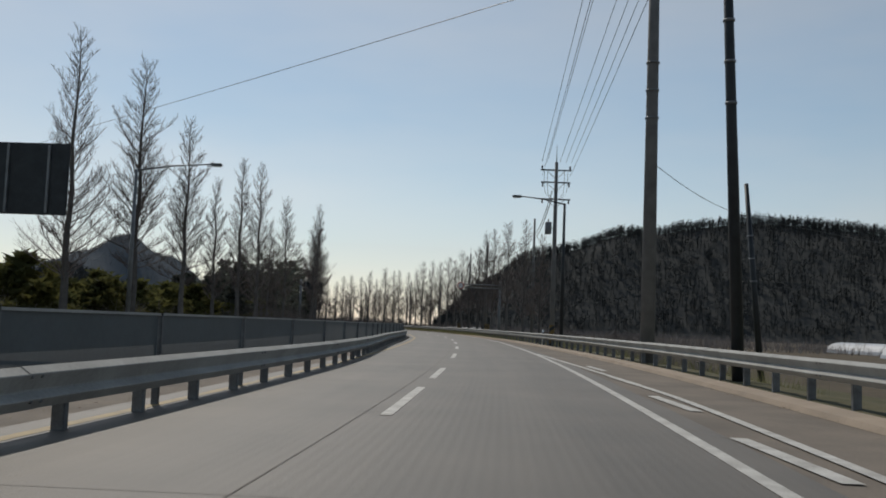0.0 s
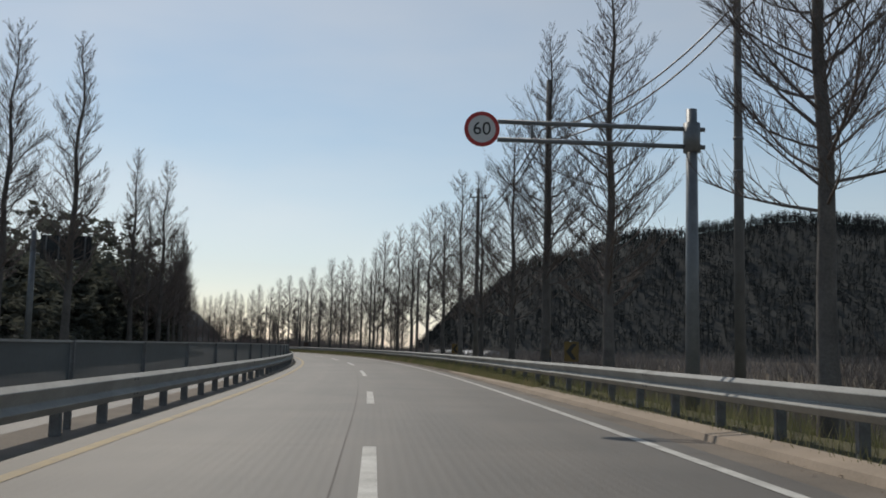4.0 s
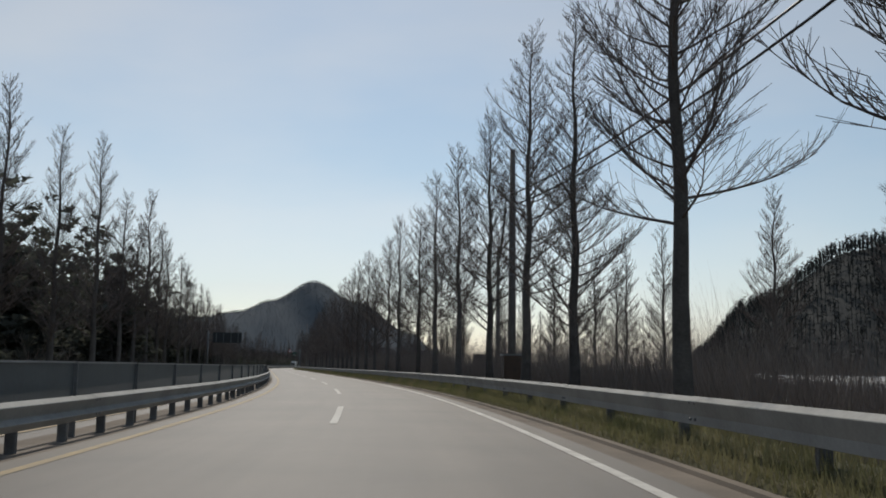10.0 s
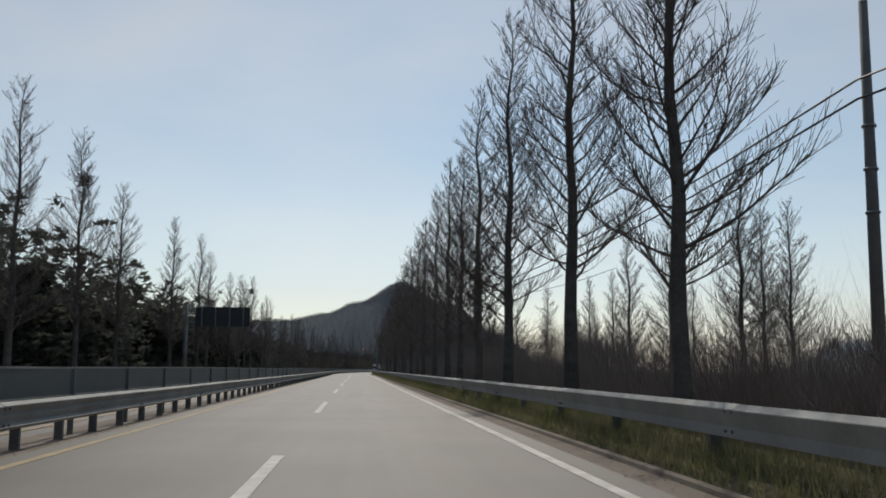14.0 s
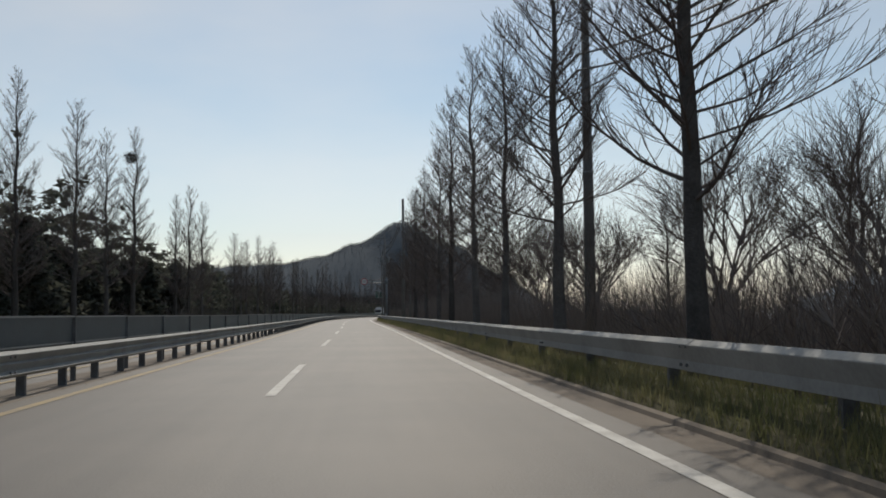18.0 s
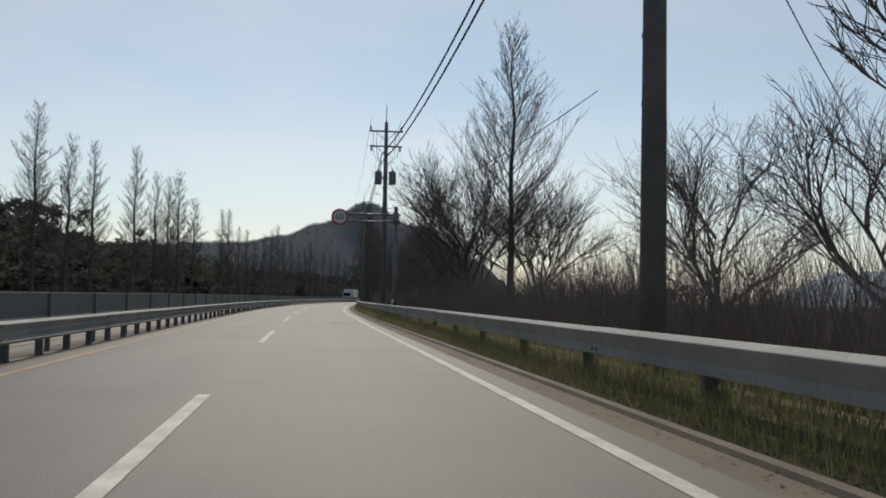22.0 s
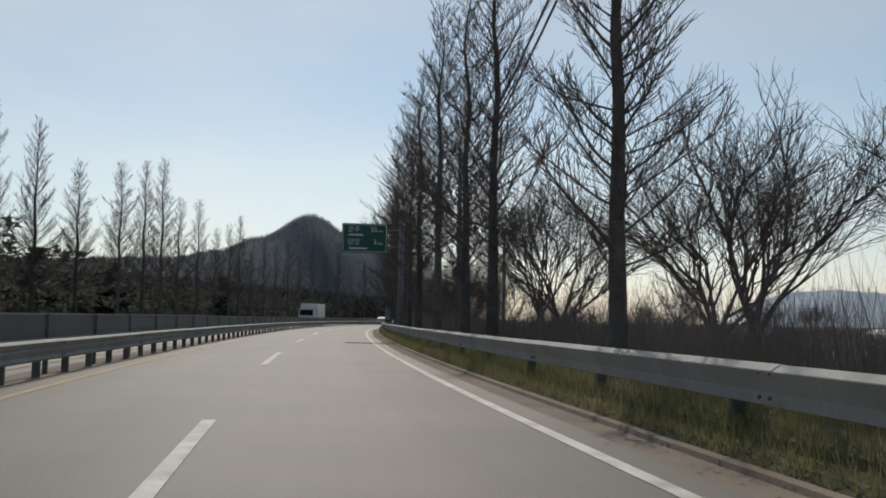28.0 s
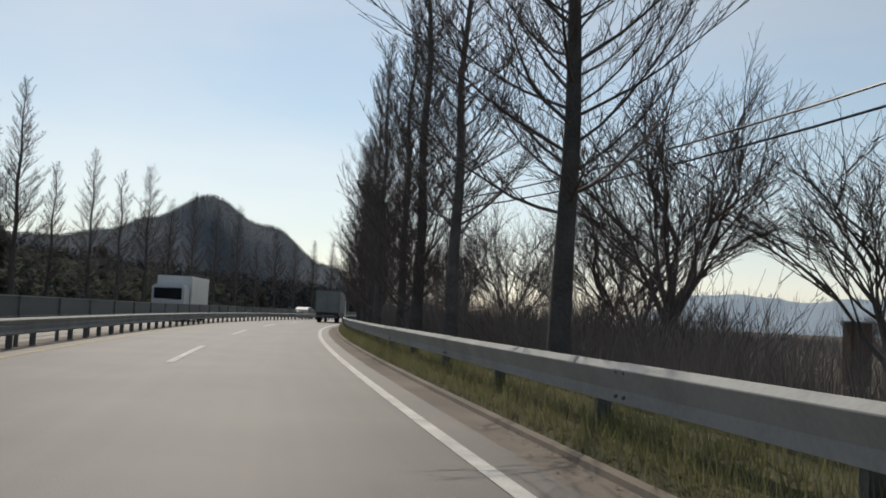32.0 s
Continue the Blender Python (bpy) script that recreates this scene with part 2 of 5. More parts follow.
wtc, wmap, wno, wrng, wmix = wn.new("ShaderNodeTexCoord"), wn.new("ShaderNodeMapping"), wn.new("ShaderNodeTexNoise"), wn.new("ShaderNodeMapRange"), wn.new("ShaderNodeHueSaturation")
wmap.inputs["Scale"].default_value, wmap.inputs["Rotation"].default_value = (1.0, 2.2, 4.0), (0.0, 0.3, 0.5)
wno.inputs["Scale"].default_value, wno.inputs["Detail"].default_value = 1.6, 5
wrng.inputs["From Min"].default_value, wrng.inputs["From Max"].default_value = 0.35, 0.7
wrng.inputs["To Min"].default_value, wrng.inputs["To Max"].default_value = 1.12, 0.62      # thin veil cloud pales the blue
world.node_tree.links.new(wtc.outputs["Generated"], wmap.inputs["Vector"])
world.node_tree.links.new(wmap.outputs["Vector"], wno.inputs["Vector"])
world.node_tree.links.new(wno.outputs["Fac"], wrng.inputs["Value"])
world.node_tree.links.new(wrng.outputs["Result"], wmix.inputs["Saturation"])
world.node_tree.links.new(pale.outputs["Color"], wmix.inputs["Color"])
world.node_tree.links.new(wmix.outputs["Color"], wn["Background"].inputs["Color"])
sun = new("sun", bpy.data.lights.new("sun", "SUN"))
sun.data.energy, sun.data.angle, sun.data.color = 2.9, radians(0.6), (1.0, 0.93, 0.82)
sun.matrix_world = look((0, 0, 200), Vector((0, 0, 200)) - sun_way * 100)


# ---- materials ----
def material(name, base, rough=0.8, metal=0.0, second=None, scale=6.0, fine=60.0, bump=0.15, random_tint=0.0, coords="Object"):
    m = bpy.data.materials.new(name)
    m.use_nodes = True
    n, l = m.node_tree.nodes, m.node_tree.links
    b = n["Principled BSDF"]
    b.inputs["Roughness"].default_value, b.inputs["Metallic"].default_value = rough, metal
    tc = n.new("ShaderNodeTexCoord")
    big, small = n.new("ShaderNodeTexNoise"), n.new("ShaderNodeTexNoise")
    big.inputs["Scale"].default_value, small.inputs["Scale"].default_value = scale, fine
    big.inputs["Detail"].default_value, small.inputs["Detail"].default_value = 5, 3
    l.new(tc.outputs[coords], big.inputs["Vector"])
    l.new(tc.outputs[coords], small.inputs["Vector"])
    ramp = n.new("ShaderNodeValToRGB")
    ramp.color_ramp.elements[0].position, ramp.color_ramp.elements[1].position = 0.35, 0.68
    second = second or tuple(c * 0.7 for c in base)
    ramp.color_ramp.elements[0].color, ramp.color_ramp.elements[1].color = (*second, 1), (*base, 1)
    mixv = n.new("ShaderNodeMath")
    mixv.operation = "MULTIPLY_ADD"
    l.new(small.outputs["Fac"], mixv.inputs[0])
    mixv.inputs[1].default_value = 0.35
    add = n.new("ShaderNodeMath")
    add.operation = "MULTIPLY"
    add.inputs[1].default_value = 0.7
    l.new(big.outputs["Fac"], add.inputs[0])
    l.new(add.outputs[0], mixv.inputs[2])
    l.new(mixv.outputs[0], ramp.inputs["Fac"])
    out = ramp.outputs["Color"]
    if random_tint:
        info, hsv, rng = n.new("ShaderNodeObjectInfo"), n.new("ShaderNodeHueSaturation"), n.new("ShaderNodeMapRange")
        rng.inputs["To Min"].default_value, rng.inputs["To Max"].default_value = 1 - random_tint, 1 + random_tint
        l.new(info.outputs["Random"], rng.inputs["Value"])
        l.new(rng.outputs["Result"], hsv.inputs["Value"])
        l.new(out, hsv.inputs["Color"])
        out = hsv.outputs["Color"]
    l.new(out, b.inputs["Base Color"])
    if bump:
        bp = n.new("ShaderNodeBump")
        bp.inputs["Strength"].default_value, bp.inputs["Distance"].default_value = bump, 0.02
        l.new(small.outputs["Fac"], bp.inputs["Height"])
        l.new(bp.outputs["Normal"], b.inputs["Normal"])
    return m


def pavement_material(name, light, dark, tined):
    """Worn road surface. Its UV holds metres across and along the road."""
    m = bpy.data.materials.new(name)
    m.use_nodes = True
    n, l = m.node_tree.nodes, m.node_tree.links
    b = n["Principled BSDF"]
    b.inputs["Roughness"].default_value = 0.62
    uv, sep = n.new("ShaderNodeUVMap"), n.new("ShaderNodeSeparateXYZ")
    l.new(uv.outputs["UV"], sep.inputs["Vector"])
    def math_node(op, a, bb):
        k = n.new("ShaderNodeMath")
        k.operation = op
        for i, v in enumerate((a, bb)):
            if isinstance(v, float):
                k.inputs[i].default_value = v
            elif v is not None:
                l.new(v, k.inputs[i])
        return k.outputs[0]
    # wheel tracks: two a lane
    track = math_node("COSINE", math_node("MULTIPLY", sep.outputs["X"], 2 * math.pi / 1.75), None)
    grain, stain, streak = n.new("ShaderNodeTexNoise"), n.new("ShaderNodeTexNoise"), n.new("ShaderNodeTexNoise")
    grain.inputs["Scale"].default_value, grain.inputs["Detail"].default_value = 45.0, 4
    stain.inputs["Scale"].default_value, stain.inputs["Detail"].default_value = 0.35, 6
    stretch = n.new("ShaderNodeMapping")
    stretch.inputs["Scale"].default_value = (2.2, 0.06, 1)
    l.new(uv.outputs["UV"], stretch.inputs["Vector"])
    l.new(stretch.outputs["Vector"], streak.inputs["Vector"])
    streak.inputs["Scale"].default_value, streak.inputs["Detail"].default_value = 1.5, 5
    for k in (grain, stain):
        l.new(uv.outputs["UV"], k.inputs["Vector"])
    f = math_node("MULTIPLY", stain.outputs["Fac"], 0.6)
    f = math_node("ADD", f, math_node("MULTIPLY", streak.outputs["Fac"], 0.3))
    f = math_node("ADD", f, math_node("MULTIPLY", grain.outputs["Fac"], 0.15))
    f = math_node("ADD", f, math_node("MULTIPLY", track, 0.035))
    ramp = n.new("ShaderNodeValToRGB")
    ramp.color_ramp.elements[0].position, ramp.color_ramp.elements[1].position = 0.36, 0.7
    ramp.color_ramp.elements[0].color, ramp.color_ramp.elements[1].color = (*dark, 1), (*light, 1)
    l.new(f, ramp.inputs["Fac"])
    l.new(ramp.outputs["Color"], b.inputs["Base Color"])
    bp = n.new("ShaderNodeBump")
    bp.inputs["Strength"].default_value, bp.inputs["Distance"].default_value = 0.35, 0.01
    if tined:
        groove = math_node("SINE", math_node("MULTIPLY", sep.outputs["X"], 2 * math.pi / 0.11), None)
        l.new(math_node("ADD", math_node("MULTIPLY", groove, 0.09), grain.outputs["Fac"]), bp.inputs["Height"])
    else:
        l.new(grain.outputs["Fac"], bp.inputs["Height"])
    l.new(bp.outputs["Normal"], b.inputs["Normal"])
    return m


ROAD = pavement_material("worn_grey_concrete_road", (0.12, 0.104, 0.085), (0.07, 0.062, 0.052), True)
PLAIN_ROAD = pavement_material("worn_smooth_road", (0.0968, 0.0827, 0.0669), (0.0528, 0.0458, 0.0378), False)
SHOULDER = material("dusty_shoulder", (0.2, 0.165, 0.13), 0.95, second=(0.11, 0.093, 0.075), scale=0.6, fine=30)
LITTER = material("dry_leaf_litter", (0.16, 0.105, 0.06), 0.95, second=(0.08, 0.055, 0.035), scale=3, fine=20, bump=0.0)
JOINT = material("dark_joint_sealant", (0.11, 0.098, 0.084), 0.8, scale=2, fine=20, bump=0.0)
KERB = material("tan_concrete_kerb", (0.36, 0.285, 0.215), 0.9, second=(0.25, 0.2, 0.15), scale=0.8, fine=25)
WHITE = material("worn_white_road_paint", (0.56, 0.55, 0.51), 0.7, second=(0.3, 0.285, 0.26), scale=2.2, fine=40)
YELLOW = material("worn_yellow_road_paint", (0.34, 0.245, 0.1), 0.7, second=(0.19, 0.155, 0.1), scale=2.0, fine=40)
STEEL = material("galvanised_steel", (0.4, 0.4, 0.385), 0.8, 0.0, second=(0.28, 0.28, 0.265), scale=1.2, fine=20, bump=0.05)
STEEL.node_tree.nodes["Principled BSDF"].inputs["Specular IOR Level"].default_value = 0.2      # dull zinc
POST_STEEL = material("weathered_post_steel", (0.2, 0.21, 0.22), 0.6, 0.6, second=(0.11, 0.11, 0.11), scale=4, fine=30, random_tint=0.15)
SCREEN = material("blue_grey_screen", (0.085, 0.105, 0.115), 0.5, 0.1, second=(0.06, 0.075, 0.082), scale=0.7, fine=12, bump=0.04)
SCREEN.node_tree.nodes["Principled BSDF"].inputs["Alpha"].default_value = 0.94      # fine perforated mesh
BARK = material("grey_brown_bark", (0.155, 0.142, 0.132), 0.95, second=(0.09, 0.083, 0.078), scale=3, fine=24, bump=0.6, random_tint=0.25)
TWIG = material("dark_bare_twigs", (0.18, 0.155, 0.143), 0.95, second=(0.12, 0.102, 0.096), scale=2, fine=10, bump=0.0, random_tint=0.2)
PINE = material("dark_pine_needles", (0.115, 0.12, 0.1), 0.9, second=(0.08, 0.086, 0.07), scale=0.5, fine=6, bump=0.0, random_tint=0.3)
BAMBOO = material("yellow_green_foliage", (0.16, 0.15, 0.05), 0.9, second=(0.07, 0.075, 0.03), scale=0.5, fine=5, bump=0.0, random_tint=0.3)
BRUSH = material("dry_winter_brush", (0.29, 0.25, 0.225), 0.95, second=(0.19, 0.163, 0.147), scale=0.8, fine=8, bump=0.0, random_tint=0.2)
GRASS = material("dry_and_green_grass", (0.29, 0.26, 0.15), 0.95, second=(0.16, 0.175, 0.075), scale=0.35, fine=5, bump=0.0)
SOIL = material("winter_field_soil", (0.13, 0.105, 0.075), 0.97, second=(0.07, 0.06, 0.045), scale=0.05, fine=1.2, bump=0.5)
VERGE = material("dead_grass_verge", (0.13, 0.115, 0.072), 0.97, second=(0.075, 0.076, 0.042), scale=0.5, fine=9, bump=0.8)
HILL = material("winter_forest_floor", (0.055, 0.058, 0.058), 0.97, second=(0.047, 0.05, 0.05), scale=0.02, fine=0.5, bump=0.5)
# the blue-grey is aerial haze put into the woods' base colour
HAZE_WOOD = material("far_woods_haze_tinted", (0.122, 0.138, 0.154), 0.95, second=(0.114, 0.129, 0.144), scale=0.02, fine=0.2, bump=0.0)
# paler still: haze over the farthest mountains, mixed into this colour
HAZE_BLUE = material("far_mountain_haze_tinted", (0.32, 0.38, 0.44), 0.95, second=(0.29, 0.35, 0.41), scale=0.01, fine=0.1, bump=0.0)
HILLWOOD = material("distant_winter_woods", (0.046, 0.051, 0.052), 0.95, second=(0.04, 0.044, 0.045), scale=0.03, fine=0.3, bump=0.0)
CONCRETE = material("pale_pole_concrete", (0.19, 0.182, 0.174), 0.85, second=(0.12, 0.115, 0.11), scale=2, fine=30, random_tint=0.1)
BLACKPOLE = material("dark_painted_steel", (0.035, 0.04, 0.045), 0.5, 0.3, second=(0.02, 0.022, 0.025), scale=3, fine=20)
CABLE = material("black_cable_sheath", (0.02, 0.02, 0.022), 0.5, bump=0.0)
GREY_METAL = material("grey_painted_metal", (0.22, 0.23, 0.24), 0.5, 0.3, second=(0.15, 0.16, 0.17), scale=3, fine=20)
CERAMIC = material("brown_grey_insulator", (0.12, 0.1, 0.095), 0.3, bump=0.0)
SIGN_GREEN = material("green_sign_sheet", (0.012, 0.12, 0.085), 0.45, second=(0.01, 0.09, 0.065), scale=1, fine=8, bump=0.0)
SIGN_WHITE = material("white_sign_sheet", (0.75, 0.75, 0.74), 0.5, second=(0.6, 0.6, 0.6), scale=2, fine=10, bump=0.0)
SIGN_RED = material("red_sign_sheet", (0.5, 0.04, 0.035), 0.5, second=(0.38, 0.03, 0.03), scale=2, fine=10, bump=0.0)
SIGN_BLACK = material("black_sign_letters", (0.02, 0.02, 0.02), 0.5, bump=0.0)
SIGN_YELLOW = material("yellow_warning_sheet", (0.2, 0.125, 0.025), 0.6, second=(0.12, 0.08, 0.025), scale=3, fine=12, bump=0.0)
CANVAS = material("grey_truck_canvas", (0.3, 0.31, 0.3), 0.7, second=(0.2, 0.21, 0.2), scale=1, fine=10)
TYRE = material("black_rubber", (0.025, 0.025, 0.025), 0.9, bump=0.1)
LAMP_RED = material("red_tail_lamp", (0.35, 0.02, 0.02), 0.3, bump=0.0)
PAINT_DARK = material("dark_car_paint", (0.03, 0.035, 0.04), 0.25, 0.2, bump=0.0)
PAINT_WHITE = material("white_vehicle_paint", (0.7, 0.71, 0.72), 0.3, second=(0.6, 0.6, 0.6), scale=1, fine=5, bump=0.0)
GLASS_DARK = material("dark_window_glass", (0.02, 0.025, 0.03), 0.08, bump=0.0)
ROOF = material("pale_sheet_roof", (0.5, 0.52, 0.55), 0.5, second=(0.38, 0.4, 0.42), scale=1, fine=6, bump=0.0)
NEST = material("brown_twig_nest", (0.05, 0.04, 0.032), 0.95, bump=0.0)
BROWN_SIGN = material("rust_brown_panel", (0.12, 0.075, 0.05), 0.7, second=(0.07, 0.05, 0.04), scale=1.5, fine=8)

def thin_leaf(mat, share):
    """Sunlight passes through thin blades and needles."""
    nodes, links = mat.node_tree.nodes, mat.node_tree.links
    thin, both = nodes.new("ShaderNodeBsdfTranslucent"), nodes.new("ShaderNodeMixShader")
    both.inputs["Fac"].default_value = share
    links.new(nodes["Principled BSDF"].inputs["Base Color"].links[0].from_socket, thin.inputs["Color"])
    links.new(nodes["Principled BSDF"].outputs["BSDF"], both.inputs[1])
    links.new(thin.outputs["BSDF"], both.inputs[2])
    links.new(both.outputs["Shader"], nodes["Material Output"].inputs["Surface"])


thin_leaf(GRASS, 0.4)
thin_leaf(PINE, 0.35)
thin_leaf(BAMBOO, 0.4)
for mat in (GRASS, PINE, BAMBOO, BRUSH, BARK, TWIG, HILL, HILLWOOD, HAZE_WOOD, HAZE_BLUE, VERGE, SOIL):
    mat.node_tree.nodes["Principled BSDF"].inputs["Specular IOR Level"].default_value = 0.1

# ---- the road line ----
_n = len(HEADINGS) + 1
_kx = ROAD_ORIGIN[0] + np.concatenate([[0], np.cumsum(-10.0 * np.sin(np.radians(HEADINGS)))])
_ky = ROAD_ORIGIN[1] + np.concatenate([[0], np.cumsum(10.0 * np.cos(np.radians(HEADINGS)))])
_s = np.arange(S_FIRST, S_FIRST + 10.0 * (_n - 1) - 0.5, 1.0)


def _spline(k):
    """A smooth curve through the chords' ends, metre by metre."""
    f = (_s - S_FIRST) / 10.0
    i = np.minimum(f.astype(int), _n - 2)
    f = f - i
    k = np.concatenate([[2 * k[0] - k[1]], k, [2 * k[-1] - k[-2]]])
    a, b, c, d = k[i], k[i + 1], k[i + 2], k[i + 3]
    return 0.5 * (2 * b + (c - a) * f + (2 * a - 5 * b + 4 * c - d) * f ** 2 + (3 * b - a - 3 * c + d) * f ** 3)


_x, _y = _spline(_kx), _spline(_ky)
_h = np.unwrap(np.arctan2(-np.gradient(_x), np.gradient(_y)))


def at(s, u, z=0.0):
    """The place s metres along the road, u metres to the right of the lane line, at height z."""
    h = np.interp(s, _s, _h)
    return Vector((float(np.interp(s, _s, _x) + u * math.cos(h)), float(np.interp(s, _s, _y) + u * math.sin(h)), z))


def way(s):
    """The road's heading at s, in degrees to the left of +y."""
    return math.degrees(float(np.interp(s, _s, _h)))


def on_road(s, u, z=0.0, turn=0.0):
    p = at(s, u, z)
    return pose(p.x, p.y, p.z, 0, 0, way(s) + turn)


# ---- mesh helpers ----
def mesh_object(name, verts, faces, mat, parent=None, label="", smooth=False):
    me = bpy.data.meshes.new(name)
    me.from_pydata([tuple(v) for v in verts], [], faces)
    me.materials.append(mat)
    if smooth:
        me.shade_smooth()
    ob = new(name, me)
    if parent:
        ob.parent = parent
    if label:
        ob["label"] = label
    return ob


def part(name, bm, mat, parent=None, label=""):
    me = bpy.data.meshes.new(name)
    bm.to_mesh(me)
    bm.free()
    me.materials.append(mat)
    ob = new(name, me)
    if parent:
        ob.parent = parent
    if label:
        ob["label"] = label
    return ob


def base(name, label, category, group="", kind="", m=None):
    ob = new(name)
    ob.empty_display_size = 0.3
    if m is not None:
        ob.matrix_basis = m
    return tagged(ob, label, category, group, kind)


def box(bm, x0, x1, y0, y1, z0, z1, bevel=0.0):
    r = bmesh.ops.create_cube(bm, size=1.0)
    bmesh.ops.scale(bm, vec=(x1 - x0, y1 - y0, z1 - z0), verts=r["verts"])
    bmesh.ops.translate(bm, vec=((x0 + x1) / 2, (y0 + y1) / 2, (z0 + z1) / 2), verts=r["verts"])
    if bevel:
        edges = list({e for v in r["verts"] for e in v.link_edges})
        bmesh.ops.bevel(bm, geom=edges, offset=bevel, segments=2, affect="EDGES")
    return bm


def tube_into(verts, faces, points, radii, sides=5):
    """A tapered tube along the points, added to the lists."""
    start = len(verts)
    pts = [Vector(p) for p in points]
    prev = None
    for i, p in enumerate(pts):
        d = (pts[min(i + 1, len(pts) - 1)] - pts[max(i - 1, 0)]).normalized()
        if prev is None:
            prev = d.orthogonal().normalized()
        a = (prev - d * prev.dot(d)).normalized()
        prev = a
        b = d.cross(a)
        for k in range(sides):
            t = 2 * math.pi * k / sides
            verts.append(p + (a * math.cos(t) + b * math.sin(t)) * radii[i])
    for i in range(len(pts) - 1):
        for k in range(sides):
            q, r = start + i * sides + k, start + i * sides + (k + 1) % sides
            faces.append((q, r, r + sides, q + sides))
    faces.append(tuple(start + k for k in reversed(range(sides))))
    faces.append(tuple(start + (len(pts) - 1) * sides + k for k in range(sides)))


def tube(name, points, radii, mat, sides=8, parent=None, label=""):
    v, f = [], []
    tube_into(v, f, points, radii if isinstance(radii, (list, tuple)) else [radii] * len(points), sides)
    return mesh_object(name, v, f, mat, parent, label, smooth=sides > 5)


def strip(name, mat, profile, s0, s1, step=2.5, label="", category="", kind="structure", parent=None, shift=None, inner=0, to=None):
    """A band along the road: the profile's (u, z) points swept from s0 to s1 (blending into those of to), with u and s as its UV."""
    n = max(1, int(round((s1 - s0) / step)))
    verts, faces, uvs = [], [], []
    k = len(profile)
    for i in range(n + 1):
        s = s0 + (s1 - s0) * i / n
        for j, (u, z) in enumerate(profile):
            if to:
                u, z = u + (to[j][0] - u) * i / n, z + (to[j][1] - z) * i / n
            verts.append(at(s, u + (shift(s) if shift and j >= inner else 0), z))
            uvs.append((u, s))
    for i in range(n):
        for j in range(k - 1):
            q = i * k + j
            faces.append((q, q + 1, q + k + 1, q + k))
    me = bpy.data.meshes.new(name)
    me.from_pydata([tuple(v) for v in verts], [], faces)
    layer = me.uv_layers.new(name="UVMap")
    for loop in me.loops:
        layer.data[loop.index].uv = uvs[loop.vertex_index]
    me.materials.append(mat)
    ob = new(name, me)
    if parent:
        ob.parent = parent
    return tagged(ob, label, category, kind=kind) if label or kind else ob

# ---- ground and road ----
S0, S1 = S_FIRST + 2, S_FIRST + 10.0 * (len(HEADINGS) - 1) - 2
_g, _gf = [], []
_mid = at(200, 0)
_rings = [0.0] + [14.0 * 1.28 ** i for i in range(24)]
for i, r in enumerate(_rings):
    for k in range(48):
        a = 2 * math.pi * k / 48
        x, y = _mid.x + r * math.cos(a), _mid.y + r * math.sin(a)
        _g.append((x, y, -1.15 + 0.25 * noise.noise((x * 0.02, y * 0.02, 0.0))))
for i in range(len(_rings) - 1):
    for k in range(48):
        q, r = i * 48 + k, i * 48 + (k + 1) % 48
        _gf.append((q, r, r + 48, q + 48))
tagged(mesh_object("ground", _g, _gf, SOIL), "dry brown winter fields", "ground", kind="structure")

for mat, a, b, label in ((ROAD, S0, 140.0, "worn grey grooved concrete carriageway"), (PLAIN_ROAD, 140.0, S1, "worn brown-grey carriageway with faint stains")):
    strip("road", mat, [(-UY - 0.45, 0.0), (-2.0, 0.02), (0, 0.03), (2.0, 0.02), (UR + 0.45, 0.0)], a, b, label=label, category="road")
def rail_shift(s):
    """The verge rail stands wider of the lane near the slip road."""
    k = min(1.0, max(0.0, (s - RAIL_S0) / 121.0))
    return RAIL_WIDE * (1 - k * k * (3 - 2 * k))


def median_shift(s):
    """The median rail stands nearer the lane at the slip road."""
    k = min(1.0, max(0.0, (s - 21.7) / 34.0))
    return 0.95 * (1 - k * k * (3 - 2 * k))


strip("pavement", SHOULDER, [(UR + 0.45, -0.004), (UR + 0.9, -0.02), (UR + 1.25, -0.05)], S0, S1, shift=lambda s: rail_shift(s), inner=1, label="dusty hard shoulder beside the carriageway", category="shoulder")
KERB_PROFILE = [(UR + 0.7, -0.015), (UR + 0.75, 0.07), (UR + 1.2, 0.1), (UR + 1.22, -0.3)]
DIKE_PROFILE = [(UR + 0.88, -0.03), (UR + 0.9, 0.03), (UR + 1.0, 0.04), (UR + 1.02, -0.05)]
BANK_U, BANK_LOW, BANK_HIGH = (1.0, 1.1, 1.42, 2.1, 3.2, 6.0, 12.0, 16.0), (-0.04, 0.02, 0.1, 0.1, -0.23, -0.7, -1.1, -1.6), (-0.04, 0.1, 0.3, 0.26, -0.15, -0.7, -1.1, -1.6)
LOW, HIGH = ([(UR + u, z) for u, z in zip(BANK_U, zz)] for zz in (BANK_LOW, BANK_HIGH))


def bank_z(s, d):
    """Height of the right-hand bank at d metres past the edge line."""
    k = min(1.0, max(0.0, (s - 94.0) / 26.0))
    return float(np.interp(d, BANK_U, BANK_LOW) * (1 - k) + np.interp(d, BANK_U, BANK_HIGH) * k)


strip("kerb", KERB, KERB_PROFILE, S0, 108.0, label="pale tan concrete kerb under the guardrail", category="kerb", shift=rail_shift)
strip("kerb", KERB, KERB_PROFILE, 108.0, 126.0, label="pale tan kerb sinking into the shoulder", category="kerb", shift=rail_shift, to=DIKE_PROFILE)
strip("dike", SHOULDER, DIKE_PROFILE, 126.0, S1, label="low dusty concrete dike at the shoulder's edge", category="kerb", shift=rail_shift)
strip("verge_right", VERGE, LOW, S0, 94.0, shift=rail_shift, label="dead grass bank beside the road", category="verge")
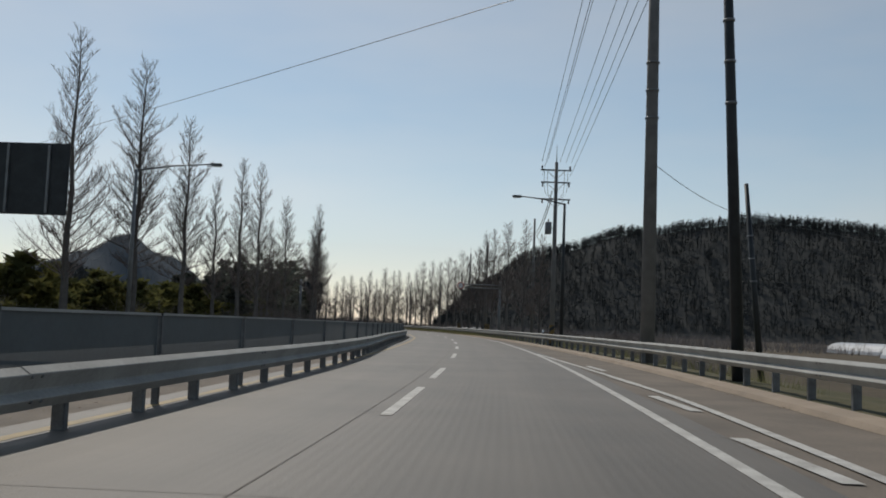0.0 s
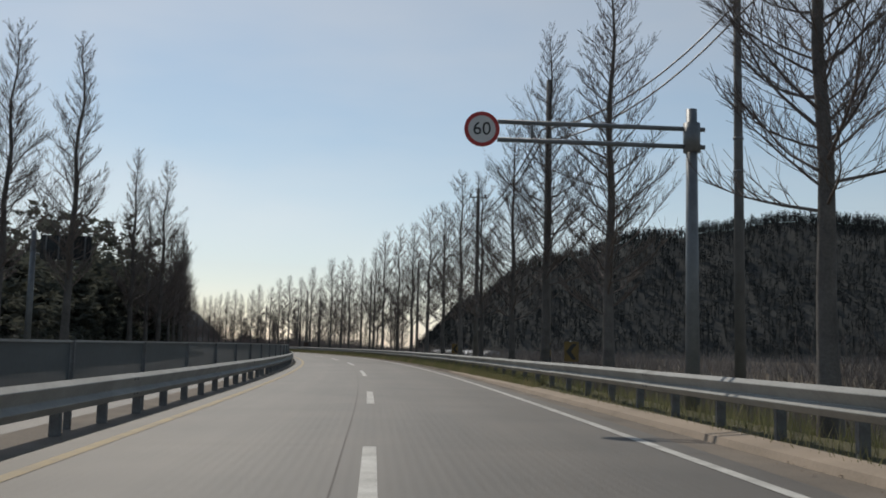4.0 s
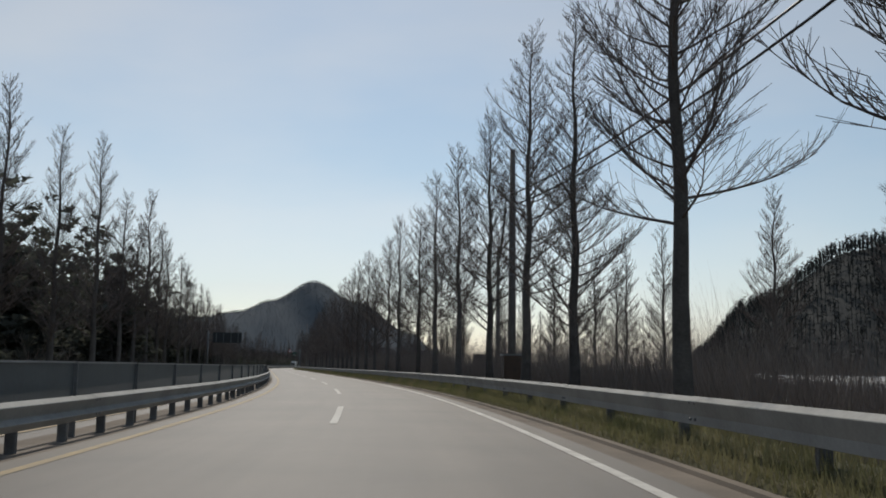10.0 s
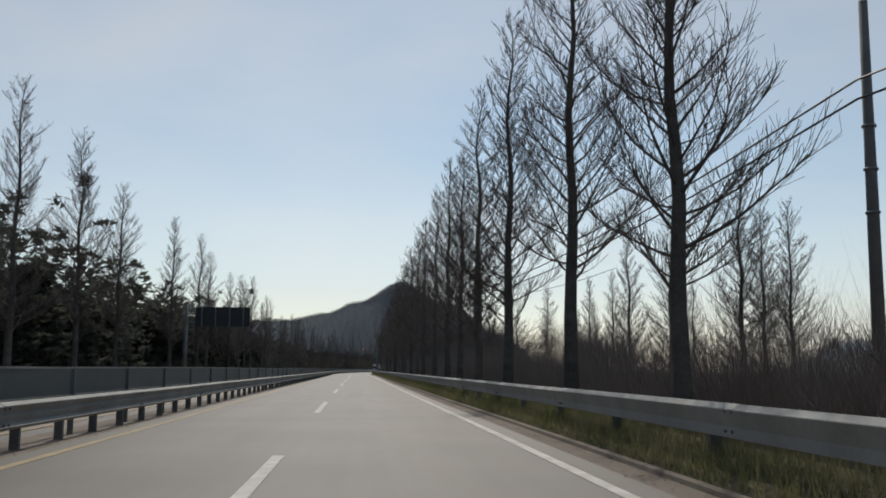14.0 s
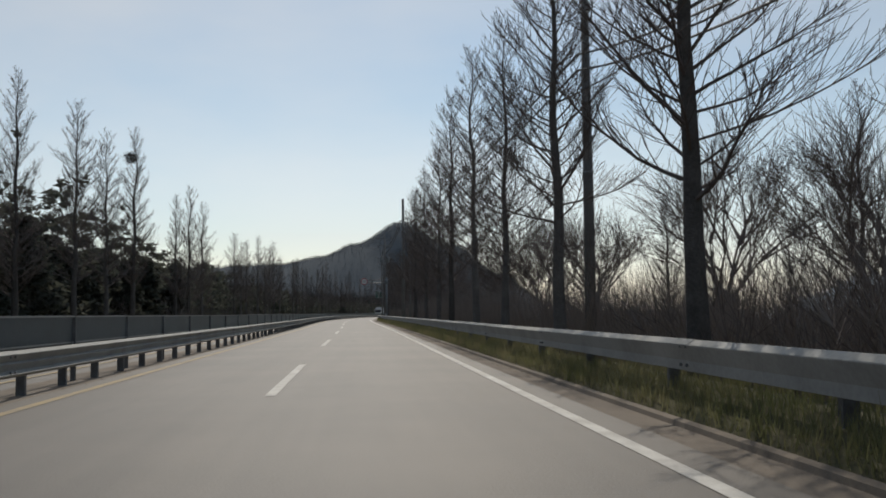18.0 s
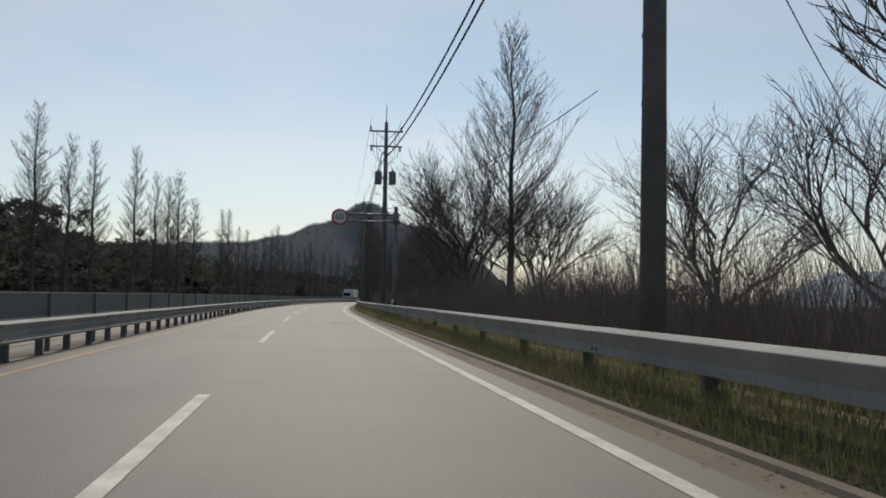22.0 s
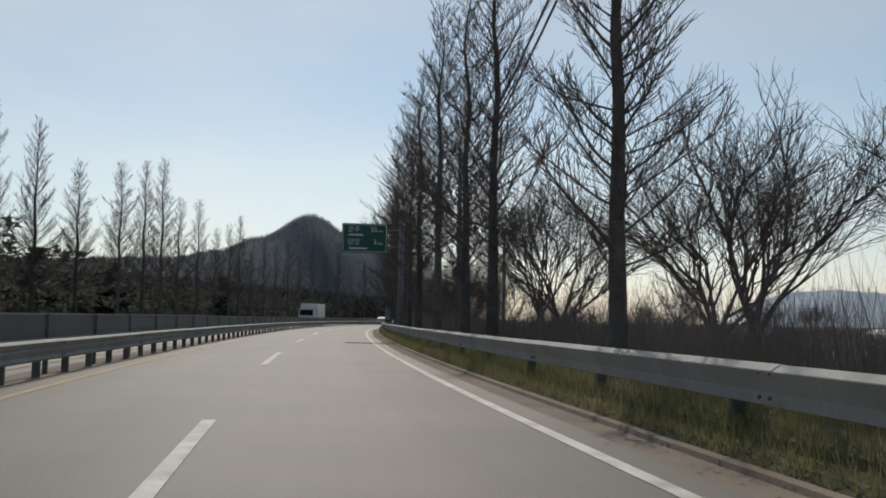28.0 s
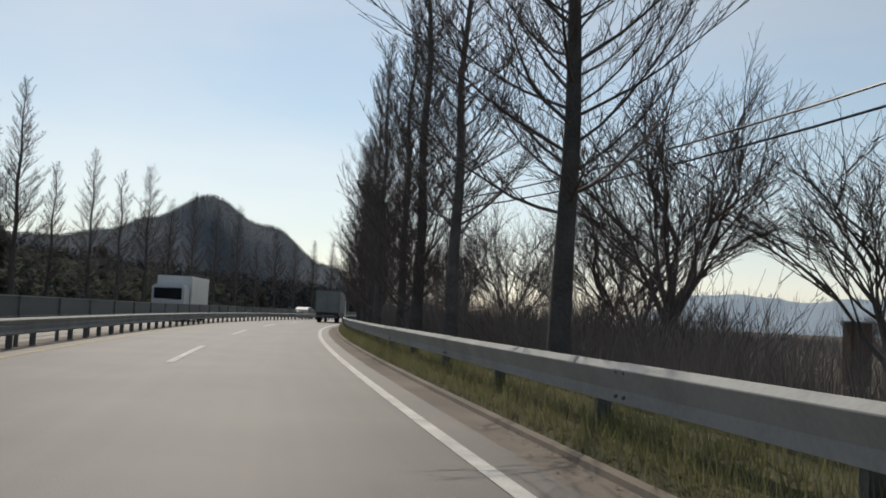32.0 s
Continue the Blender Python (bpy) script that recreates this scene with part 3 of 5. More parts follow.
strip("verge_right", VERGE, LOW, 94.0, 120.0, shift=rail_shift, label="dead grass bank rising beside the kerb", category="verge", to=HIGH)
strip("verge_right", VERGE, HIGH, 120.0, S1, shift=rail_shift, label="greening grass bank rising to the guardrail", category="verge")
strip("median", SHOULDER, [(-UY - 0.45, -0.004), (-UY - 1.0, -0.02), (-UY - 1.5, -0.02)], S0, S1, label="sandy strip under the median barrier", category="median")
strip("opposite_road", PLAIN_ROAD, [(-UY - 1.5, -0.022), (-UY - 5.0, 0.0), (-UY - 8.6, -0.04)], S0, S1, label="pale worn concrete of the opposite carriageway", category="road")
strip("verge_left", VERGE, [(-UY - 8.6, -0.04), (-UY - 9.6, -0.1), (-UY - 13, -0.6), (-UY - 22, -1.0), (-UY - 28, -1.6)], S0, S1, label="dead grass bank past the opposite carriageway", category="verge")

# sealed joints of the concrete slabs
strip("joint_line", JOINT, [(-0.3, 0.0326), (-0.285, 0.0327)], S0, 140.0, label="dark sealed seam along the slabs", category="road joint")
_j, _jf = [], []
q = S0
while q < 140.0:
    for a, b in ((-UY - 0.4, -2.0), (-2.0, 0.0), (0.0, 2.0), (2.0, UR + 0.4)):
        i = len(_j)
        for u in (a, b):
            z = float(np.interp(u, (-UY - 0.45, -2.0, 0, 2.0, UR + 0.45), (0.0, 0.02, 0.03, 0.02, 0.0))) + 0.003
            _j += [at(q, u, z), at(q + 0.01, u, z)]
        _jf.append((i, i + 2, i + 3, i + 1))
    q += 6.0
tagged(mesh_object("joint", _j, _jf, JOINT), "dark sealed joints across the slabs", "road joint", kind="structure")

# painted lines, a few millimetres proud
DASH0 = S_DASH % 20.0
lane = base("lane_line", "broken white lane line, worn paint", "road marking", kind="structure")
dashes = [(97.9 - 13.0 * k, 5.0) for k in range(7)] + [(11.6, 5.4), (-1.4, 5.0), (-14.4, 5.0)]      # shorter dashes by the slip road
d = DASH0 + 20.0 * math.ceil((112.0 - DASH0) / 20.0)
while d + 8 < S1:
    dashes.append((d, 8.0))
    d += 20.0
for d, long in dashes:
    strip("dash", WHITE, [(-0.075, 0.036), (0.075, 0.036)], d, d + long, 2.0, kind="", parent=lane)
strip("edge_line", WHITE, [(UR - 0.08, 0.011), (UR + 0.08, 0.008)], S0, S1, label="solid white edge line, worn and dusty", category="road marking")
strip("yellow_line", YELLOW, [(-UY - 0.08, 0.009), (-UY + 0.08, 0.012)], S0, S1, label="solid yellow line beside the median", category="road marking")
# the slip road's closing line and its hatch bars
strip("merge_line", WHITE, [(UR + 0.0, 0.009), (UR + 0.16, 0.008)], S0, 43.0, label="solid white line of the closing slip lane", category="road marking", shift=lambda s: 1.0 * min(1.0, max(0.0, (43.0 - s) / 26.0)))
hatch = base("hatch_marking", "slanted white hatch bars between two edge lines", "road marking", kind="structure")
for k in range(6):
    hs = 7.9 + 6.6 * (k - 2)
    u0 = UR + 0.28 + 0.016 * max(0.0, hs)
    strip("hatch_bar", WHITE, [(u0 + 0.2, 0.009), (u0 + 0.4, 0.009)], hs, hs + 3.1, 1.0, kind="", parent=hatch, shift=lambda s, h=hs: -0.05 * (s - h))
strip("far_yellow_line", YELLOW, [(-UY - 2.15, -0.006), (-UY - 2.0, -0.006)], S0, S1, label="solid yellow line of the opposite carriageway", category="road marking")


# ---- guardrails ----
def no_shift(s):
    return 0.0


def w_beam(u, z, face, s0, s1, parent, name="rail", shift=no_shift, three=False, tall=0.175, flat=False):
    """A corrugated steel beam with two or three ribs; face: -1 turns its ribs to smaller u."""
    f = 0.095 * face
    k = tall / 0.175
    if three:
        shape = [(0.0, 0.2), (0.15, 0.198), (1.0, 0.155), (1.02, 0.145), (0.25, 0.045), (0.25, 0.035), (0.62, 0.015), (0.64, 0.007), (0.1, -0.09), (0.1, -0.1), (1.0, -0.14), (1.02, -0.15), (0.2, -0.198), (0.0, -0.2)]
        prof = [(u + f * a, z + b * tall / 0.2) for a, b in shape] + [(u - 0.004 * face, z - tall), (u - 0.004 * face, z + tall), (u, z + tall)]
        return strip(name, STEEL, prof, s0, s1, 3.0, kind="", parent=parent, shift=shift)
    shape = [(0.0, 0.175), (0.12, 0.174), (1.0, 0.122), (1.02, 0.112), (0.3, -0.06), (0.2, -0.17), (0.0, -0.175)] if flat else [(0.0, 0.175), (0.12, 0.174), (1.0, 0.122), (1.02, 0.112), (0.08, -0.015), (0.08, -0.03), (1.0, -0.078), (1.02, -0.088), (0.15, -0.172), (0.0, -0.175)]
    prof = [(u + f * a, z + b * k) for a, b in shape] + [(u - 0.004 * face, z - tall), (u - 0.004 * face, z + tall), (u, z + tall)]
    ob = strip(name, STEEL, prof, s0, s1, 3.0, kind="", parent=parent, shift=shift)
    return ob


def guardrail(name, u, z, face, s0, s1, label, gap=2.0, three=False, tall=0.175, zpost=None, group="guardrails", shift=no_shift, flat=False):
    thing = base(name, label, "guardrail", group)
    step = 8.0
    s, k = s0, 0
    while s < s1 - 1:
        e = min(s + step, s1)
        # each beam laps a few millimetres over the last
        w_beam(u + (0.004 if k % 2 else 0.0) * face, z + (0.003 if k % 2 else -0.002), face, s, min(e + 0.28, s1), thing, shift=shift, three=three, tall=tall, flat=flat)
        s, k = e, k + 1
    bm = bmesh.new()
    bmesh.ops.create_uvsphere(bm, u_segments=8, v_segments=5, radius=0.02)
    bolt = part("bolt", bm, POST_STEEL, thing)
    count = 0
    for i in range(int((s1 - s0) / step)):
        q = s0 + step * (i + 1)
        if q > s1 - 1:
            break
        for dy in (0.05, 0.23):
            for dz in (-0.1, 0.1):
                ob = bolt if count == 0 else new("bolt", bolt.data)
                ob.parent = thing
                ob.matrix_basis = on_road(q + dy, u + shift(q) + 0.087 * face, z + dz * tall / 0.175)
                count += 1
    bm = bmesh.new()
    top = (zpost or z + 0.12)
    box(bm, -0.065, 0.065, -0.05, 0.05, -0.35, top, 0.008)
    first = part("post", bm, POST_STEEL, thing)
    n = int((s1 - s0) / gap)
    for i in range(n):
        ob = first if i == 0 else new("post", first.data)
        ob.parent = thing
        ob.matrix_basis = on_road(s0 + 1 + i * gap, u - 0.09 * face + shift(s0 + 1 + i * gap), 0)
    return thing


def chunks(s0, s1, size):
    while s0 < s1:
        yield s0, min(s0 + size, s1)
        s0 += size


for a, b in [*chunks(S0, S_TWO, 110.0), *chunks(S_TWO, S1 - 60, 120.0)]:
    guardrail("median_guardrail", -UY - 0.72, 0.475 if a >= S_TWO - 1 else 0.46, 1, a, b, "galvanised steel beam guardrail on short median posts", three=a >= S_TWO - 1, tall=0.19, shift=median_shift)
for a, b in [*chunks(S0, 192.0, 120.0), *chunks(192.0, S1 - 60, 120.0)]:
    guardrail("verge_guardrail", UR + 1.3, 0.65, -1, a, b, "galvanised steel beam guardrail on posts along the verge", gap=2.0 if a < 80 else 4.0, shift=rail_shift, flat=a > 190)

# mesh screen standing on the median, right behind its guardrail
UF = -UY - 0.98
for a, b in chunks(S0, S1 - 60, 60.0):
    fence = base("screen_fence", "dark blue-grey mesh anti-glare fence on the median guardrail", "fence", "median screens")
    q = a
    while q < b - 0.5:
        lift = 0.012 * math.sin(q * 1.7)
        low = 0.5 if q < S_TWO else 0.56
        panel = strip("screen_panel", SCREEN, [(UF, low + lift), (UF, 1.12 + lift)], q + 0.06, q + 3.94, 1.94, kind="", parent=fence, shift=median_shift)
        for name, z0, z1 in (("top_rail", 1.12, 1.15), ("bottom_rail", *((low - 0.025, low) if q < S_TWO else (0.66, 0.68)))):
            strip(name, STEEL, [(UF + 0.03, z0 + lift), (UF + 0.03, z1 + lift), (UF - 0.022, z1 + lift), (UF - 0.022, z0 + lift), (UF + 0.03, z0 + lift)], q + 0.05, q + 3.95, 1.95, kind="", parent=panel, shift=median_shift)
        q += 4.0
    bm = bmesh.new()
    box(bm, -0.045, 0.045, -0.035, 0.035, -0.3, 1.13, 0.006)
    first = part("post", bm, POST_STEEL, fence)
    for i in range(int((b - a) / 4.0 + 0.5)):
        ob = first if i == 0 else new("post", first.data)
        ob.parent = fence
        ob.matrix_basis = on_road(a + 4.0 * i, UF + median_shift(a + 4.0 * i))


# ---- bare trees ----
def grow(verts, faces, p, d, length, radius, rnd, bend=0.25, up=0.3, segs=4, sides=3, droop=0.0):
    """One limb: a crooked tapered tube. Returns its points."""
    pts, q, w = [p.copy()], p.copy(), d.normalized()
    for i in range(segs):
        w = (w + Vector((rnd.uniform(-bend, bend), rnd.uniform(-bend, bend), rnd.uniform(-bend, bend) * 0.5 + up / segs - droop / segs))).normalized()
        q = q + w * (length / segs)
        pts.append(q.copy())
    radii = [max(radius * (1 - 0.8 * i / segs), 0.004) for i in range(segs + 1)]
    tube_into(verts, faces, pts, radii, sides)
    return pts


def redwood(seed, height, detail=1.0, spread=1.0, clear=0.22, steep=0.0):
    """A bare dawn redwood: one straight trunk up to the tip and tiers of rising limbs. An Empty with trunk and crown."""
    rnd = random.Random(seed)
    tree = base("redwood_tree", "tall bare dawn redwood with straight trunk and rising limbs", "tree", "roadside redwoods")
    tv, tf, cv, cf = [], [], [], []
    lean = Vector((rnd.uniform(-0.012, 0.012), rnd.uniform(-0.012, 0.012), 0))
    n = 14
    spine = [Vector((0, 0, -0.4))] + [Vector((0.05 * math.sin(i * 1.3 + seed), 0.05 * math.cos(i * 1.7 + seed), 0)) * (i / n) * 2 + Vector((lean.x, lean.y, 1)) * (height * i / n) for i in range(1, n + 1)]
    r0 = height * 0.0142
    radii = [r0 * 1.6] + [r0 * (1.2 - 0.1 * min(i, 2)) * (1 - (i / n) ** 0.95 * 0.975) for i in range(1, n + 1)]
    tube_into(tv, tf, spine, radii, 10)

    def on_spine(z):
        k = min(max(z / height * n, 0), n - 0.001)
        i = int(k)
        return spine[i].lerp(spine[i + 1], k - i)

    count = int(84 * detail)
    turn = rnd.uniform(0, 6.28)
    for i in range(count):
        f = (i + rnd.uniform(0, 0.8)) / count
        z = height * (clear + (0.97 - clear) * f ** 0.95)
        turn += 2.4 + rnd.uniform(-0.5, 0.5)
        g = 1 - (z / height - clear) / (1 - clear)
        length = spread * height * (0.026 + 0.165 * g ** 0.8) * rnd.uniform(0.62, 1.18)
        if f < 0.06:
            length *= rnd.uniform(0.5, 1.0)
        elev = radians(rnd.uniform(2, 34) + 28 * (1 - g) + steep)
        d = Vector((math.cos(turn) * math.cos(elev), math.sin(turn) * math.cos(elev), math.sin(elev)))
        r = max(0.011, r0 * 0.2 * (0.25 + 0.75 * g) * rnd.uniform(0.65, 1.25))
        segs = 6 if g > 0.25 else 3
        pts = grow(cv, cf, on_spine(z), d, length, r, rnd, 0.17, 0.55, segs, 4 if g > 0.4 else 3)
        ax0 = Vector((-math.sin(turn), math.cos(turn), 0))
        twigs = int((6 + 13 * g) * (0.4 + 0.6 * detail))
        for k in range(twigs):
            a = (0.18 + 0.8 * (k + rnd.uniform(0, 0.9)) / twigs) * (len(pts) - 1)
            j = min(int(a), len(pts) - 2)
            p = pts[j].lerp(pts[j + 1], a - j)
            ax = (pts[j + 1] - pts[j]).normalized()
            side = ax0 * (1 if k % 2 else -1)
            dd = (ax * 0.8 + side * rnd.uniform(0.45, 0.9) + Vector((0, 0, rnd.uniform(-0.15, 0.5)))).normalized()
            tl = length * rnd.uniform(0.18, 0.42) * (1.2 - 0.55 * a / len(pts))
            tp = grow(cv, cf, p, dd, tl, max(0.007, r * 0.32), rnd, 0.2, 0.35, 2, 3)
            for _ in range(4):
                b = rnd.uniform(0.25, 1.0) * 2
                jj = min(int(b), 1)
                q = tp[jj].lerp(tp[jj + 1], b - jj)
                e = (dd + Vector((rnd.uniform(-0.8, 0.8), rnd.uniform(-0.8, 0.8), rnd.uniform(-0.2, 0.7)))).normalized()
                grow(cv, cf, q, e, tl * rnd.uniform(0.35, 0.75), 0.005, rnd, 0.1, 0.2, 1, 3)
    mesh_object("trunk", tv, tf, BARK, tree, smooth=True)
    mesh_object("crown", cv, cf, TWIG, tree, "bare rising twigs")
    return tree


def round_tree(seed, height, detail=1.0, width=0.55):
    """A bare broad tree: a short trunk that forks again and again into a rounded crown."""
    rnd = random.Random(seed)
    tree = base("bare_tree", "bare spreading tree with a short trunk and fine forked branches", "tree", "bare field trees")
    tv, tf, cv, cf = [], [], [], []
    r0 = height * 0.022
    fork = height * rnd.uniform(0.17, 0.26)
    tube_into(tv, tf, [Vector((0, 0, -0.4)), Vector((0, 0, fork * 0.5)), Vector((0.05, 0, fork))], [r0 * 1.5, r0 * 1.05, r0 * 0.95], 9)

    kids = (4, 4, 4, 3, 2)

    def split(p, d, length, r, level):
        pts = grow(cv, cf, p, d, length, r, rnd, 0.22, 0.22 if level < 3 else 0.1, 3 if level < 3 else 2, 5 if level < 2 else 3)
        if level >= 5:
            return
        for k in range(kids[level]):
            a = 1.0 if k == 0 else rnd.uniform(0.3, 0.95)
            j = min(int(a * (len(pts) - 1)), len(pts) - 2)
            q = pts[-1] if k == 0 else pts[j].lerp(pts[j + 1], a * (len(pts) - 1) - j)
            e = (d.normalized() + Vector((rnd.uniform(-1, 1), rnd.uniform(-1, 1), rnd.uniform(-0.4, 0.6))) * 0.72).normalized()
            split(q, e, length * rnd.uniform(0.6, 0.8), max(0.006, r * (0.66 if k == 0 else 0.5)), level + 1)

    limbs = 6
    for k in range(limbs):
        a = 2 * math.pi * k / limbs + rnd.uniform(-0.4, 0.4)
        tilt = width * (1.9 if k % 2 else 0.9)
        d = Vector((math.cos(a) * tilt, math.sin(a) * tilt, 1.0))
        split(Vector((0.05, 0, fork * rnd.uniform(0.8, 1.0))), d, height * rnd.uniform(0.24, 0.3), r0 * 0.5, 0 if detail > 0.5 else 1)
    mesh_object("trunk", tv, tf, BARK, tree, smooth=True)
    mesh_object("crown", cv, cf, TWIG, tree, "bare forked branches")
    return tree


def clump_into(verts, faces, p, size, rnd, blades=14, flat=0.7, fat=1.0):
    """A ragged tuft: short crossed triangles about a point."""
    for _ in range(blades):
        a, b = rnd.uniform(0, 6.283), rnd.uniform(-0.5, 1.0)
        d = Vector((math.cos(a), math.sin(a), b * flat)).normalized() * size * rnd.uniform(0.5, 1.0)
        o = p + Vector((rnd.uniform(-1, 1), rnd.uniform(-1, 1), rnd.uniform(-1, 1) * flat)) * size * 0.45
        w = d.cross(Vector((rnd.uniform(-1, 1), rnd.uniform(-1, 1), rnd.uniform(-1, 1)))).normalized() * size * rnd.uniform(0.07, 0.16) * fat
        i = len(verts)
        verts.extend((o - w, o + w, o + d))
        faces.append((i, i + 1, i + 2))


def pine(seed, height, mat=None, label="dark green pine with layered ragged boughs"):
    rnd = random.Random(seed)
    tree = base("pine_tree", label, "tree", "roadside pines")
    tv, tf, cv, cf = [], [], [], []
    tube_into(tv, tf, [(0, 0, -0.5), (0.1, 0, height * 0.45), (0.0, 0.1, height * 0.98)], [height * 0.02, height * 0.014, 0.02], 7)
    for i in range(80):
        f = rnd.uniform(0.1, 1.0)
        z, a = height * f, rnd.uniform(0, 6.283)
        reach = height * 0.29 * (1.08 - f) ** 0.7 * rnd.uniform(0.5, 1.1)
        tip = Vector((math.cos(a) * reach, math.sin(a) * reach, z + reach * 0.15))
        tube_into(tv, tf, [Vector((0, 0, z * 0.97)), tip], [0.05, 0.012], 3)
        for k in range(5):
            q = Vector((0, 0, z * 0.98)).lerp(tip, 0.3 + 0.7 * k / 4)
            clump_into(cv, cf, q + Vector((0, 0, 0.15)), height * 0.055 * rnd.uniform(0.8, 1.4), rnd, 26, 0.7, 2.0)
    mesh_object("trunk", tv, tf, BARK, tree, smooth=True)
    mesh_object("crown", cv, cf, mat or PINE, tree, "ragged needle tufts")
    return tree


def bush(seed, size, mat, name, label, group, wispy=True):
    rnd = random.Random(seed)
    ob = base(name, label, "shrub", group)
    verts, faces, tv, tf = [], [], [], []
    if wispy:
        for i in range(70):
            a, e = rnd.uniform(0, 6.283), rnd.uniform(0.6, 1.5)
            p = Vector((rnd.uniform(-1, 1), rnd.uniform(-1, 1), 0)) * size * 0.45
            p.z = -0.2
            d = Vector((math.cos(a) * math.cos(e), math.sin(a) * math.cos(e), math.sin(e)))
            pts = grow(verts, faces, p, d, size * rnd.uniform(0.6, 1.2), 0.012, rnd, 0.25, 0.1, 3, 3)
            for k in range(10):
                j = rnd.randrange(1, 4)
                grow(tv, tf, pts[j], d + Vector((rnd.uniform(-1, 1), rnd.uniform(-1, 1), rnd.uniform(-0.2, 0.8))), size * rnd.uniform(0.15, 0.4), 0.006, rnd, 0.2, 0.1, 2, 3)
        tagged(mesh_object("stem_clump", verts, faces, mat, ob), kind="stuff")
        tagged(mesh_object("twig_clump", tv, tf, mat, ob), kind="stuff")
    else:
        for i in range(9):
            a = 6.283 * i / 9
            grow(tv, tf, Vector((0.1 * math.cos(a), 0.1 * math.sin(a), -0.3)), Vector((math.cos(a) * 0.5, math.sin(a) * 0.5, 1)), size * 0.8, 0.03, rnd, 0.2, 0.1, 3, 4)
        for i in range(90):
            a, r, z = rnd.uniform(0, 6.283), rnd.uniform(0, 1) ** 0.5, rnd.uniform(0, 1)
            k = math.sqrt(max(0.05, 1 - z * z)) * rnd.uniform(0.7, 1.1)
            clump_into(verts, faces, Vector((math.cos(a) * r * k * size * 0.6, math.sin(a) * r * k * size * 0.6, z * size * 0.95)), size * 0.14, rnd, 30, 0.9, 1.8)
        mesh_object("stem_clump", tv, tf, BARK, ob)
        mesh_object("foliage", verts, faces, mat, ob)
    return ob


def plant(ob, s, u, z, turn, scale=1.0):
    m = on_road(s, u, z, turn)
    c = copy_thing(ob, m)
    c.scale = (scale, scale, scale)
    return c


rng = random.Random(11)
REDWOODS = [redwood(1, TALL, 1.0, 1.08, 0.22), redwood(2, TALL, 0.95, 1.26, 0.25), redwood(3, TALL * 0.98, 1.05, 0.98, 0.2), redwood(4, TALL, 0.9, 1.16, 0.27), redwood(8, TALL * 1.02, 1.0, 1.1, 0.3)]
BROAD_KIND = [redwood(11, TALL, 0.95, 1.75, 0.2, 14.0)]
SLIM = [redwood(5, TALL, 1.0, 1.04, 0.2, 5.0), redwood(6, TALL * 1.02, 1.0, 0.92, 0.24, 8.0), redwood(7, TALL * 0.95, 1.0, 1.12, 0.26, 4.0)]
DENSE = [redwood(9, TALL, 1.05, 1.15, 0.12, 20.0), redwood(10, TALL, 1.0, 1.3, 0.1, 14.0)]
ROUND = [round_tree(21, 9.0), round_tree(22, 8.0, 1.0, 0.65), round_tree(23, 9.0, 1.0, 0.45)]
PINES = [pine(31, 9.0), pine(32, 8.0), pine(33, 10.0)]
SHRUBS = [bush(41, 2.0, BRUSH, "brush", "tangled dry brown winter brush", "dry brush"), bush(42, 1.6, BRUSH, "brush", "tangled dry brown winter brush", "dry brush"), bush(45, 2.4, TWIG, "brush", "tall dark leafless brush", "dry brush")]
LEAFY = [bush(43, 3.0, BAMBOO, "shrub", "yellow-green leafy shrub on the bank", "leafy shrubs", False), bush(44, 2.4, PINE, "shrub", "dark evergreen shrub on the bank", "leafy shrubs", False)]
used = {}


def put(kinds, i, s, u, z, scale=1.0):
    ob = kinds[i % len(kinds)]
    if ob.name not in used:
        used[ob.name] = True
        ob.matrix_basis = on_road(s, u, z, rng.uniform(0, 360))
        ob.scale = (scale,) * 3
        return ob
    return plant(ob, s, u, z, rng.uniform(0, 360), scale)


# right row: nearest the verge, by their places along the road
for i, (s, u, h) in enumerate(RIGHT_ROW):
    put(DENSE if s > 600 else REDWOODS, i * 7 // 3, s, u, -0.55, h / TALL)
for i, (s, u, h) in enumerate(LEFT_ROW):
    put(SLIM, i * 5 // 2, s, u, -0.8, h / TALL)

